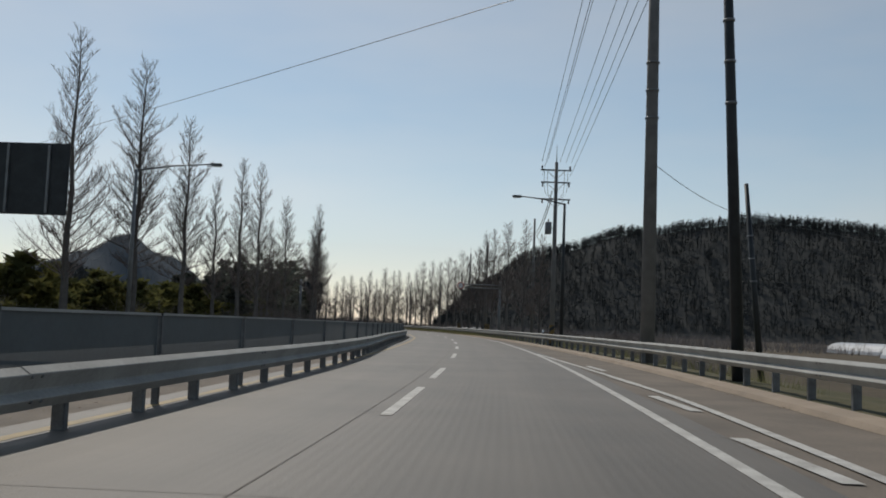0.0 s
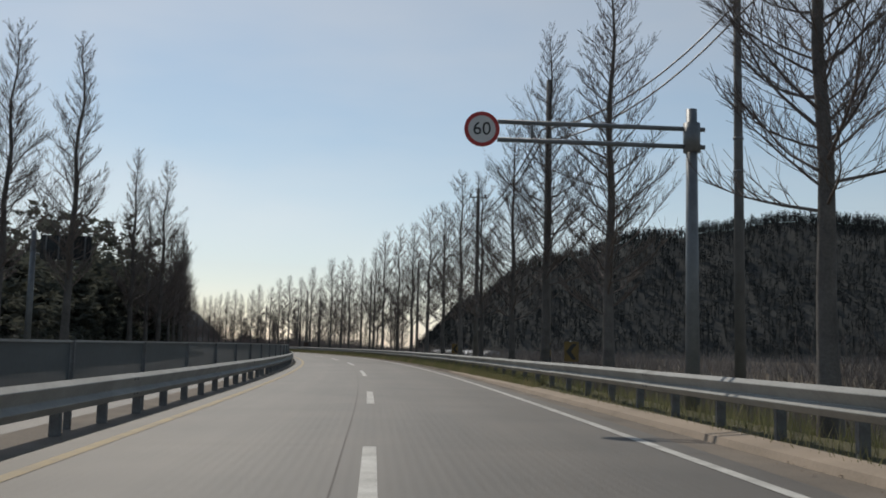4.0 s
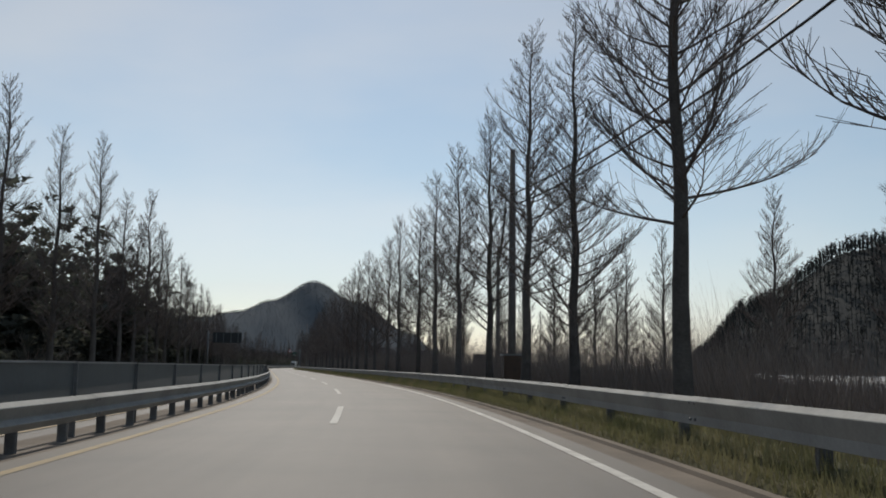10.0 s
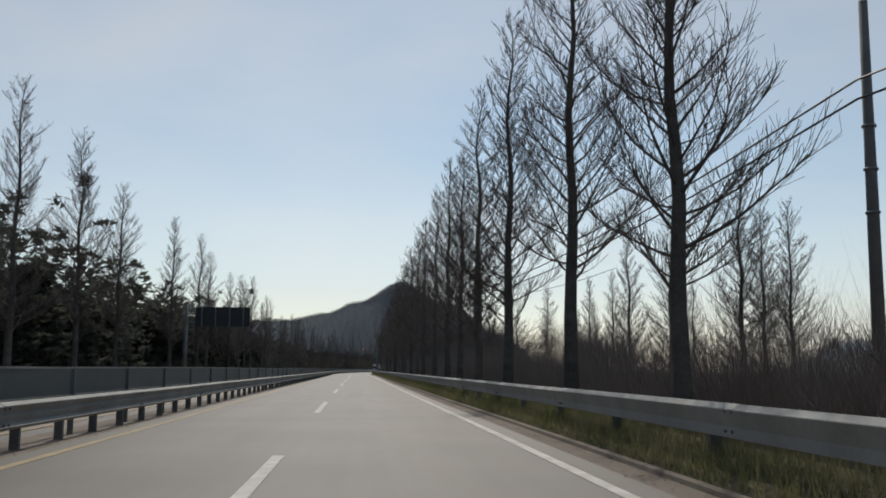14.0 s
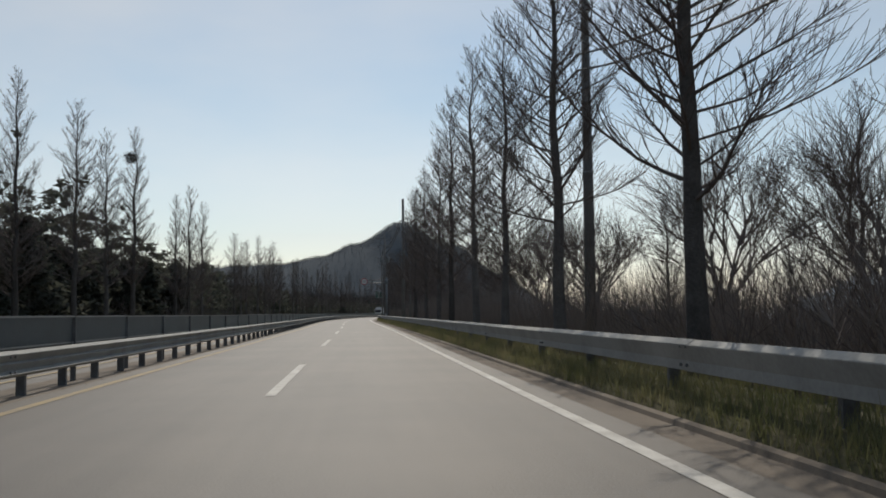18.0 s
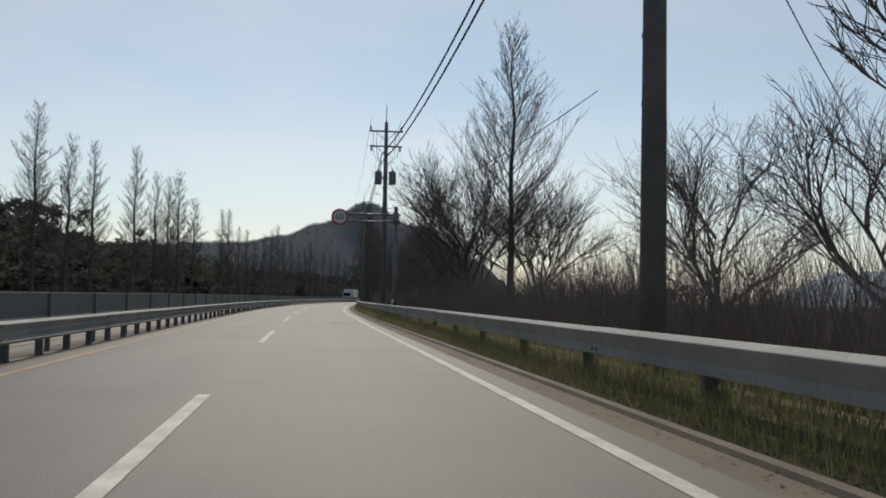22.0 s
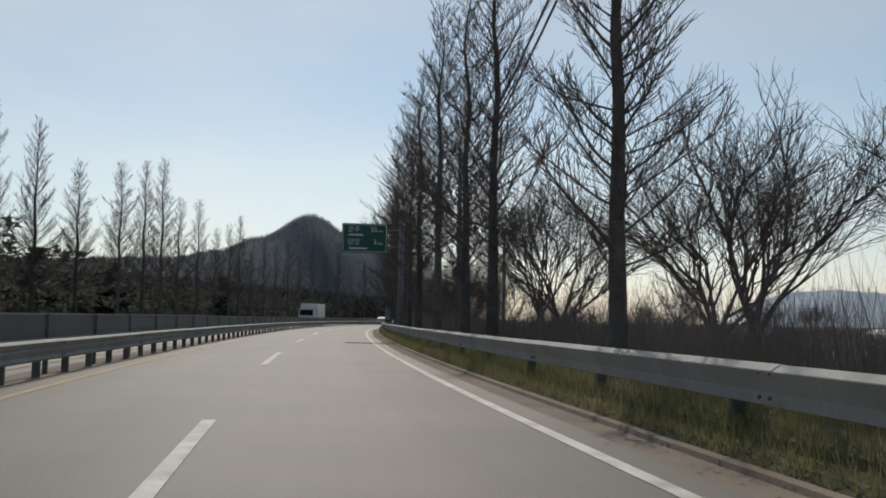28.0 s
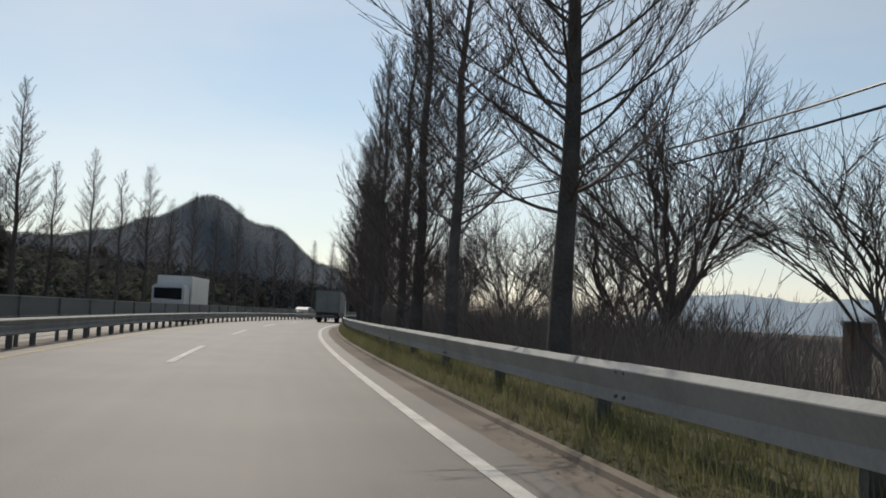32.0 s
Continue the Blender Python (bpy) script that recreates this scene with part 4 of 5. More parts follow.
# ---- hills ----
def ridge_hill(name, line, width, label, seed, trees, tree_h, mat_tree, lumps=1.0):
    """A wooded hill: a ridge line of (x, y, height) with slopes falling to both sides, and its woods as stuff."""
    rnd = random.Random(seed)
    pts = [Vector(p) for p in line]
    length = [0.0]
    for a, b in zip(pts, pts[1:]):
        length.append(length[-1] + (b - a).xy.length)

    def raw(t):
        d = max(0.0, min(1.0, t)) * length[-1]
        for i in range(len(pts) - 1):
            if d <= length[i + 1] or i == len(pts) - 2:
                k = (d - length[i]) / (length[i + 1] - length[i])
                k2 = k * k * (3 - 2 * k)
                p = pts[i].lerp(pts[i + 1], k)
                p.z = pts[i].z + (pts[i + 1].z - pts[i].z) * k2
                return p

    known = {}

    def along(t):
        t = round(t * 500) / 500
        if t in known:
            return known[t]
        near = [raw(t + 0.02 * k) for k in range(-4, 5)]
        p = raw(t)
        p.x, p.y = sum(q.x for q in near) / 9, sum(q.y for q in near) / 9
        known[t] = p, (near[-1] - near[0]).xy.normalized()
        return known[t]

    n, m = 60, 28
    verts, faces = [], []

    def surface(t, c):
        p, d = along(t)
        side = Vector((-d.y, d.x))
        w = width * (0.6 + 0.4 * p.z / max(q.z for q in pts))
        x, y = p.x + side.x * c * w, p.y + side.y * c * w
        fall = (1 - min(1, abs(c)) ** 1.25)
        rough = noise.noise((x * 0.012, y * 0.012, seed)) * 0.12 * lumps + noise.noise((x * 0.04, y * 0.04, seed)) * 0.05 * lumps
        return Vector((x, y, -1.6 + (p.z + 1.6) * max(0, fall + rough * fall)))

    for i in range(n + 1):
        for j in range(m + 1):
            verts.append(surface(i / n, -1 + 2 * j / m))
    for i in range(n):
        for j in range(m):
            q = i * (m + 1) + j
            faces.append((q, q + 1, q + m + 2, q + m + 1))
    # far hills wear the haze-tinted woods colour on their ground as well
    tagged(mesh_object(name, verts, faces, mat_tree if mat_tree in (HAZE_WOOD, HAZE_BLUE) else HILL, smooth=True), label, "hill", kind="structure")
    cv, cf = [], []
    for _ in range(trees):
        t, c = rnd.random(), rnd.uniform(-0.98, 0.98) if rnd.random() < 0.8 else rnd.gauss(0, 0.06)
        p = surface(t, max(-1, min(1, c)))
        h = tree_h * rnd.uniform(0.55, 1.15)
        lean = Vector((rnd.uniform(-0.06, 0.06), rnd.uniform(-0.06, 0.06), 1)) * h
        if rnd.random() < 0.72:
            for k in range(4):
                clump_into(cv, cf, p + Vector((rnd.uniform(-1, 1) * h * 0.12, rnd.uniform(-1, 1) * h * 0.12, h * (0.35 + 0.17 * k))), h * (0.2 - 0.03 * k), rnd, 8, 0.8, 1.4)
        else:
            for k in range(15):
                a, f = rnd.uniform(0, 6.283), rnd.uniform(0.2, 0.8)
                o = p + lean * f
                d = Vector((math.cos(a) * 0.24, math.sin(a) * 0.24, rnd.uniform(0.15, 0.45))) * h * (1.1 - f * 0.6)
                w = Vector((-math.sin(a), math.cos(a), 0)) * h * rnd.uniform(0.012, 0.035)
                i = len(cv)
                cv.extend((o - w, o + w, o + d))
                cf.append((i, i + 1, i + 2))
        w = Vector((1, 0, 0)) * h * 0.02
        i = len(cv)
        cv.extend((p - w - Vector((0, 0, 0.5)), p + w - Vector((0, 0, 0.5)), p + lean))
        cf.append((i, i + 1, i + 2))
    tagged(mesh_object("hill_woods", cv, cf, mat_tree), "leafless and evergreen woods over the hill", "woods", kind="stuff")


ridge_hill("backdrop_hill", HILL_RIGHT, 105, "dark wooded hill with a ragged treeline", 3, 22000, 6.0, HILLWOOD)
ridge_hill("backdrop_mountain", MOUNTAIN, 190, "wooded mountain with a rounded peak, blue-grey haze in its colour", 5, 20000, 4.5, HAZE_WOOD, 0.25)
ridge_hill("backdrop_ridge", [(*at(s, u).xy, h) for s, u, h in RIDGE_LEFT], 36, "low dark wooded ridge behind the trees", 8, 11000, 5.5, HILLWOOD)
ridge_hill("backdrop_far_hills", FAR_HILLS, 300, "distant mountains, pale blue haze painted into their colour", 9, 500, 14.0, HAZE_BLUE)

# ---- woods and brush beside the road ----
for i in range(230):
    s = rng.uniform(133, 442)
    u = rng.uniform(-30, -15.5)
    put(PINES, i, s, u, -1.0, rng.uniform(0.62, 1.0) * (1.0 if s < 340 else 0.8))
for i in range(90):
    put(PINES, i, rng.uniform(404, 755), rng.uniform(-36, -16.5), -1.1, rng.uniform(0.45, 0.75))
for i in range(20):
    put(PINES, i, rng.uniform(99, 140), rng.uniform(-34, -18), -1.0, rng.uniform(0.45, 0.8))
for i in range(64):
    put(LEAFY[:1], 0, rng.uniform(12, 124), rng.uniform(-30, -19), -1.1, rng.uniform(0.8, 1.7))
for i in range(290):
    put(LEAFY[1:], 0, rng.uniform(129, 725), rng.uniform(-28, -16), -1.0, rng.uniform(0.6, 1.5))
for i in range(90):
    put(SHRUBS, i, rng.uniform(27, 725), rng.uniform(-20, -14.5), -0.8, rng.uniform(0.8, 1.5))
for i in range(190):
    put(SHRUBS, i, rng.uniform(235, 575), rng.uniform(7.5, 13.5), -0.9, rng.uniform(0.8, 1.35))
for i in range(60):
    put(SHRUBS, i, rng.uniform(79, 251), rng.uniform(8.5, 16), -1.0, rng.uniform(0.6, 1.1))
for i in range(60):
    put(SHRUBS, i, rng.uniform(594, 690), rng.uniform(7.5, 15), -0.8, rng.uniform(0.9, 1.4))
for i, (s, u, h) in enumerate(FIELD_TREES):
    put(ROUND, i, s, u, -0.9, h / 7.0)
for i in range(26):
    put(ROUND, i, rng.uniform(290, 725), rng.uniform(22, 60), -1.2, rng.uniform(0.4, 0.75))
for s, u, h in BROAD:
    put(BROAD_KIND, 0, s, u, -0.8, h / TALL)
for i, (s, u, h) in enumerate(BACK_ROW):
    put(SLIM, i, s, u, -1.1, h / TALL)
for i in range(14):
    put(SLIM, i, rng.uniform(243, 415), rng.uniform(12, 26), -1.0, rng.uniform(0.5, 0.75))

# dark evergreen thicket behind the opposite row
rw = random.Random(5)
wv, wf = [], []
for _ in range(13000):
    s = rw.uniform(128, 700)
    top = float(np.interp(s, (128, 150, 320, 350, 420, 436, 480, 560, 620, 700), (5.0, 10.6, 10.8, 9.6, 9.4, 7.6, 7.4, 6.6, 5.2, 5.0))) 
    u = rw.uniform(-30, -16.2)
    top *= 1.0 + 0.3 * noise.noise((s * 0.16, u * 0.3, 1.0)) + rw.uniform(-0.12, 0.14)
    z = top * rw.uniform(0.0, 1.0) ** 0.7
    clump_into(wv, wf, at(s, u, z - 0.9), rw.uniform(0.45, 0.9), rw, 16, 0.8, 1.7)
tagged(mesh_object("woods", wv, wf, PINE), "dense dark evergreen thicket beyond the opposite trees", "woods", kind="stuff")
for k, (s, u, h) in enumerate(((199.5, 12, 9.5), (274.2, 12, 8.8), (281.7, 12, 8.2), (297.4, 12, 8.5), (312.0, 13, 8.5))):
    put(SLIM, k, s, u, -1.0, h / TALL)

# grass and weeds along the rails
rg = random.Random(77)
for name, u0, u1, n, tall, wide, a0, a1, mat, label in (
    ("grass", UR + 1.04, UR + 1.5, 190000, 0.22, 0.0055, 106, 640, GRASS, "greening grass tufts on the bank under the guardrail"),
    ("grass", UR + 1.02, UR + 2.4, 60000, 0.3, 0.006, 79, 640, GRASS, "dry and greening grass tufts by the guardrail"),
    ("grass", -UY - 1.0, -UY - 0.5, 13000, 0.1, 0.006, 0, 640, GRASS, "low dry weeds under the median guardrail"),
    ("grass", UR + 2.4, UR + 6.0, 56000, 0.6, 0.009, 27, 650, GRASS, "dead tall grass on the roadside bank"),
    ("brush", UR + 3.4, UR + 9.5, 250000, 3.1, 0.0075, 212, 710, BRUSH, "dense thicket of dry brown stems"),
    ("brush", UR + 4.0, UR + 11.0, 24000, 1.1, 0.014, 53, 243, BRUSH, "dense thicket of dry brown stems"),
    ("grass", -UY - 12.0, -UY - 9.6, 20000, 0.6, 0.009, 0, 650, GRASS, "dead tall grass past the opposite carriageway"),
    ("brush", -UY - 24.0, -UY - 11.0, 80000, 2.4, 0.02, 0, 755, BRUSH, "dense thicket of dry brown stems"),
    ("brush", UR + 30.0, UR + 90.0, 32000, 3.2, 0.06, 136, 850, BRUSH, "far hedgerows of leafless brush"),
):
    gv, gf = [], []
    for _ in range(n):
        s = rg.uniform(a0, a1)
        u = rg.uniform(u0, u1)
        if "under the guardrail" not in label and noise.noise((s * 0.09, u * 0.5, 4.0)) < (-0.2 if name == "grass" else -0.45):
            continue
        if u > 0:
            p = at(s, u + rail_shift(s), bank_z(s, u - UR) - 0.02)
        else:
            p = at(s, u, float(np.interp(-u, (3.0, 5.0, 8.0, 16.0), (-0.08, -0.12, -0.5, -1.1))))
        h, a = tall * (rg.uniform(0.4, 1.3) if name == "grass" else rg.uniform(0.5, 1.08)) * (float(np.interp(s, (450, 466, 500, 520, 555, 590, 602), (1.0, 0.62, 0.66, 0.85, 0.62, 0.6, 0.8))) if name == "brush" and u > 0 else 1.0), rg.uniform(0, 6.283)
        w = Vector((math.cos(a), math.sin(a), 0)) * wide * rg.uniform(0.6, 1.4)
        i = len(gv)
        gv.extend((p - w, p + w, p + Vector((rg.uniform(-0.4, 0.4) * h, rg.uniform(-0.4, 0.4) * h, h))))
        gf.append((i, i + 1, i + 2))
    tagged(mesh_object(name, gv, gf, mat), label, name, kind="stuff")


# dry litter on the shoulder
lv, lf = [], []
for _ in range(9000):
    s = rg.uniform(0, 640)
    if noise.noise((s * 0.05, 7.0, 2.0)) < -0.15:
        continue
    u = UR + 0.9 - abs(rg.gauss(0, 0.22)) if rg.random() < 0.7 else -UY - 0.35 - abs(rg.gauss(0, 0.2))
    p = at(s, u + (rail_shift(s) if u > 0 else 0.0), 0.012 if u < UR + 0.45 else -0.002)
    a, r = rg.uniform(0, 6.283), rg.uniform(0.012, 0.035)
    i = len(lv)
    lv += [p + Vector((math.cos(a + k * 2.1) * r, math.sin(a + k * 2.1) * r, rg.uniform(0, 0.015))) for k in range(3)]
    lf.append((i, i + 1, i + 2))
tagged(mesh_object("leaf_litter", lv, lf, LITTER), "scattered dry leaf litter along the shoulder", "litter", kind="stuff")


# ---- poles, cables and lamps ----
def utility_pole(s, u, h, arms=(), cans=0, striped=False, turn=0.0, lean=0.0, dark=False, label=None, z=-0.3, r=0.17):
    m = on_road(s, u, z, turn) @ pose(0, 0, 0, 0, lean, 0)
    mat = BLACKPOLE if dark else CONCRETE
    ob = base("utility_pole", label or ("dark slender steel pole" if dark else "tapered grey concrete utility pole with steel crossarms"), "pole", "utility poles", m=m)
    tube("pole", [(0, 0, -0.3), (0, 0, h * 0.5), (0, 0, h)], [r, r * 0.82, r * 0.6], mat, 12, ob)
    for k, (za, w) in enumerate(arms):
        bm = bmesh.new()
        box(bm, -w / 2, w / 2, 0.13, 0.21, za - 0.045, za + 0.045, 0.006)
        arm = part("crossarm", bm, GREY_METAL, ob, "grey steel crossarm")
        n = 3 if w > 1.6 else 2
        for j in range(n):
            x = -w / 2 + 0.1 + (w - 0.2) * j / (n - 1) if n > 1 else 0
            up = 1 if k == 0 else -1
            tube("insulator", [(x, 0.17, za + 0.04 * up), (x, 0.17, za + 0.1 * up), (x, 0.17, za + 0.2 * up), (x, 0.17, za + 0.3 * up)], [0.03, 0.055, 0.06, 0.025], CERAMIC, 8, arm, "ribbed brown insulator")
        tube("brace", [(w * 0.3, 0.17, za - 0.03), (0, 0.1, za - 0.6)], 0.018, GREY_METAL, 5, ob)
        tube("brace", [(-w * 0.3, 0.17, za - 0.03), (0, 0.1, za - 0.6)], 0.018, GREY_METAL, 5, ob)
    if arms:
        tube("lightning_rod", [(0, 0, h), (0, 0, h + 1.1)], [0.03, 0.015], GREY_METAL, 6, ob)
        for x in (-0.75, -0.55, 0.55, 0.75):
            za = arms[0][0]
            loop = [(x, 0.17, za - 0.1), (x * 1.02, 0.15, za - 0.9), (x * 0.9, 0.1, za - 1.5), (x * 0.4, 0.05, za - 1.9), (0, 0.0, za - 2.0)]
            tube("jumper_cable", loop, 0.013, CABLE, 5, ob, "hanging black jumper cable")
    for k in range(cans):
        x = (-0.42, 0.42)[k % 2]
        zc = arms[-1][0] - 1.9 if arms else h - 2.5
        can = tube("transformer", [(x, 0.05, zc - 0.38), (x, 0.05, zc - 0.34), (x, 0.05, zc + 0.34), (x, 0.05, zc + 0.4), (x, 0.05, zc + 0.42)], [0.19, 0.21, 0.21, 0.18, 0.05], GREY_METAL, 14, ob, "grey transformer can")
        tube("bushing", [(x, 0.05, zc + 0.4), (x, 0.05, zc + 0.62)], [0.04, 0.025], CERAMIC, 7, can)
        tube("bracket", [(x * 0.5, 0.05, zc), (0, 0, zc)], 0.04, GREY_METAL, 5, ob)
    if striped:
        sleeve = tube("hazard_sleeve", [(0, 0, 0.3), (0, 0, 0.32), (0, 0, 1.68), (0, 0, 1.7)], [r * 1.0, r * 1.03, r * 1.02, r * 1.0], SIGN_YELLOW, 16, ob, "yellow hazard sleeve")
        for k in range(3):
            sv, sf = [], []
            for j in range(17):
                a = 2 * math.pi * j / 16
                for dz in (0.0, 0.24):
                    zz = min(max(0.34 + 0.5 * k + 0.4 * abs(j / 8 - 1) + dz - 0.15, 0.33), 1.67)
                    sv.append((r * 1.055 * math.cos(a), r * 1.055 * math.sin(a), zz))
            for j in range(16):
                sf.append((2 * j, 2 * j + 2, 2 * j + 3, 2 * j + 1))
            mesh_object("stripe", sv, sf, SIGN_BLACK, sleeve, "slanted black stripe")
    else:
        for k in range(3):
            tube("collar", [(0, 0, h * 0.5 + k), (0, 0, h * 0.5 + k + 0.06)], r * 0.95, GREY_METAL, 10, ob)
    return ob


def cable(points, sag, r=0.016, mat=None, label="black overhead cable between the poles"):
    """One cable hung through the points, sagging in each span."""
    pts = []
    for a, b in zip(points, points[1:]):
        for k in range(10):
            f = k / 10
            p = Vector(a).lerp(Vector(b), f)
            p.z -= sag * 4 * f * (1 - f)
            pts.append(p)
    pts.append(Vector(points[-1]))
    return tagged(tube("overhead_cable", pts, r, mat or CABLE, 5), label, "cable", "overhead cables")


def street_lamp(s, u, h, reach, toward, label, mat=None):
    ob = base("street_lamp", label, "street lamp", "street lamps", m=on_road(s, u, -0.3))
    tube("pole", [(0, 0, -0.2), (0, 0, h * 0.6), (0, 0, h)], [0.12, 0.1, 0.075], mat or GREY_METAL, 10, ob)
    tube("arm", [(0, 0, h - 0.05), (toward * reach * 0.5, 0, h + 0.22), (toward * reach, 0, h + 0.35)], [0.045, 0.04, 0.035], mat or GREY_METAL, 8, ob)
    bm = bmesh.new()
    x = toward * reach
    box(bm, min(x, x + toward * 0.62), max(x, x + toward * 0.62), -0.14, 0.14, h + 0.27, h + 0.41, 0.05)
    head = part("lamp_head", bm, GREY_METAL, ob, "flat grey lamp head")
    bm = bmesh.new()
    box(bm, min(x + toward * 0.12, x + toward * 0.55), max(x + toward * 0.12, x + toward * 0.55), -0.1, 0.1, h + 0.245, h + 0.272, 0.01)
    part("lens", bm, SIGN_WHITE, head, "pale lamp lens")
    return ob


utility_pole(425.6, 5.9, 6.6, r=0.09, label="slender grey pole beside a larger utility pole")
utility_pole(*POLE_A, 18.0, r=0.26, label="thick grey steel pole with a flanged joint beside the road", striped=False)
utility_pole(*POLE_B, 14.0, dark=True, lean=-2.2, z=-0.4, r=0.15)
utility_pole(*POLE_C, 8.7, dark=True, lean=-5.0, z=-0.8, r=0.15, label="short dark wooden pole leaning in the field")
main_poles = []
for i, (s, u, h, kind) in enumerate(POLES):
    arms = {0: (), 1: ((h - 0.5, 2.0), (h - 1.4, 1.9)), 2: ((h - 0.5, 2.0), (h - 1.3, 1.9), (h - 2.4, 1.9)), 3: ((h - 0.6, 1.2),)}[kind]
    utility_pole(s, u, h, arms, cans=(1 if kind == 2 else 2 if i == CAN_POLE else 0), striped=kind == 2 or i == 2, label=("tapered grey concrete utility pole without crossarms" if kind == 0 else None))
    main_poles.append((s, u, h))
street_lamp(57.8, 6.3, 9.1, 2.6, -1, "dark street lamp with a curved arm on a slender pole", BLACKPOLE)
street_lamp(*LAMP_LEFT, 8.5, 3.6, 1, "slender grey street lamp past the opposite carriageway")
for k, dz in enumerate((1.9, 2.35)):
    cable([at(s, u - 0.25, h - 0.3 - dz) for s, u, h in main_poles], 0.75, 0.03, label="twisted black communication cable along the pole row")
for du in (-0.9, 0.0, 0.9):
    run = [(s, u, h) for (s, u, h, k) in POLES if k in (1, 2)]
    for a, b in zip(run, run[1:]):
        if b[0] - a[0] > 90:
            continue
        cable([at(a[0], a[1] + du, a[2] - 0.1), at(b[0], b[1] + du, b[2] - 0.1)], 0.6, 0.009, label="thin power conductor between crossarms")
for du, dz in ((-0.95, 0), (-0.6, 0), (0.2, 0), (0.6, 0), (0.95, 0), (-0.9, -0.9), (0.9, -0.9)):
    cable([at(POLES[0][0], POLES[0][1] + du, POLES[0][2] - 0.3 + dz), at(-45, 5.8 + du, 15.5 + dz)], 0.5, 0.012, label="power conductor rising behind the road")
cable([at(POLE_A[0], POLE_A[1], 7.2), at(POLE_C[0], POLE_C[1] - 0.6, 6.4), at(66, 40, 7.0)], 0.3, 0.012)
cable([(20.0, 6.5, 10.0), (-0.1, 29.3, 11.3), (-25.2, 57.9, 13.0), (-55.0, 91.0, 14.5)], 0.05, 0.014, label="thin cable crossing high over the road")
for s0_, u0_, s1_, u1_, z0_, z1_ in SIDE_CABLES:
    cable([at(s0_, u0_, z0_), at(s1_, u1_, z1_)], 0.5, 0.016, label="sagging cable to a pole in the field")


c = at(562.2, 8.45, 5.9)
tagged(tube("cable_coil", [c + Vector((0.14 * math.cos(a * 0.3927), 0.05 * math.sin(a), 0.3 * math.sin(a * 0.3927))) for a in range(17)], 0.035, CABLE, 6), "black cable coil hung by a pole", "cable", "overhead cables")
bm = bmesh.new()
box(bm, -0.09, 0.09, -0.25, 0.25, -0.1, 0.1, 0.04)
closure = part("cable_closure", bm, CABLE)
closure.matrix_basis = on_road(562.2, 8.8, 5.95)
tagged(closure, "black splice closure hung on a cable", "cable box", "overhead cables")


# ---- signs ----
def lettering(name, text, size, mat, parent, m):
    cu = bpy.data.curves.new(name, "FONT")
    cu.body, cu.size, cu.extrude, cu.align_x, cu.align_y = text, size, 0.004, "CENTER", "CENTER"
    tmp = bpy.data.objects.new(name, cu)
    me = bpy.data.meshes.new_from_object(tmp)
    bpy.data.objects.remove(tmp)
    me.materials.clear()
    me.materials.append(mat)
    ob = new(name, me)
    ob.parent, ob.matrix_basis = parent, m
    return ob


def disc(name, r, y0, y1, mat, parent, x, z, inner=0.0, sides=40, label=""):
    v, f = [], []
    for y in (y0, y1):
        for rr in ((inner, r) if inner else (r,)):
            for k in range(sides):
                a = 2 * math.pi * k / sides
                v.append((x + rr * math.cos(a), y, z + rr * math.sin(a)))
    rings = 2 if inner else 1
    for k in range(sides):
        q = (k + 1) % sides
        if inner:
            i0, o0, i1, o1 = 0, sides, 2 * sides, 3 * sides
            f += [(i0 + k, i0 + q, o0 + q, o0 + k), (i1 + k, o1 + k, o1 + q, i1 + q), (o0 + k, o0 + q, o1 + q, o1 + k), (i0 + k, i1 + k, i1 + q, i0 + q)]
        else:
            f.append((k, q, sides + q, sides + k))
    if not inner:
        f += [tuple(range(sides)), tuple(reversed(range(sides, 2 * sides)))]
    return mesh_object(name, v, f, mat, parent, label)


def speed_sign(s, u_mast, u_disc, z, r, number):
    ob = base("speed_limit_sign", "round speed limit sign on a twin-armed grey mast over the road", "traffic sign", "overhead signs", m=on_road(s, u_mast, -0.3))
    z += 0.3
    tube("mast", [(0, 0, -0.2), (0, 0, z + 0.55)], [0.14, 0.1], GREY_METAL, 12, ob, "grey steel mast")
    w = u_mast - u_disc
    for dz in (0.17, -0.17):
        tube("arm", [(0.25, 0, z + dz), (-w + 0.3, 0, z + dz)], 0.045, GREY_METAL, 8, ob)
    tube("strut", [(-w + 0.95, 0, z - 0.17), (-w + 0.95, 0, z + 0.17)], 0.025, GREY_METAL, 6, ob)
    tube("clamp", [(0.0, 0, z - 0.28), (0.0, 0, z + 0.28)], 0.16, GREY_METAL, 10, ob)
    face = disc("face", r, -0.07, -0.05, SIGN_WHITE, ob, -w, z, label="white disc face")
    disc("ring", r, -0.078, -0.0705, SIGN_RED, face, -w, z, inner=r * 0.78, label="red ring")
    lettering("numerals", number, r * 1.05, SIGN_BLACK, face, pose(-w, -0.074, z, 90, 0, 0))
    return ob


speed_sign(*SPEED_SIGN, "60")
speed_sign(*SPEED_SIGN_FAR, "60")


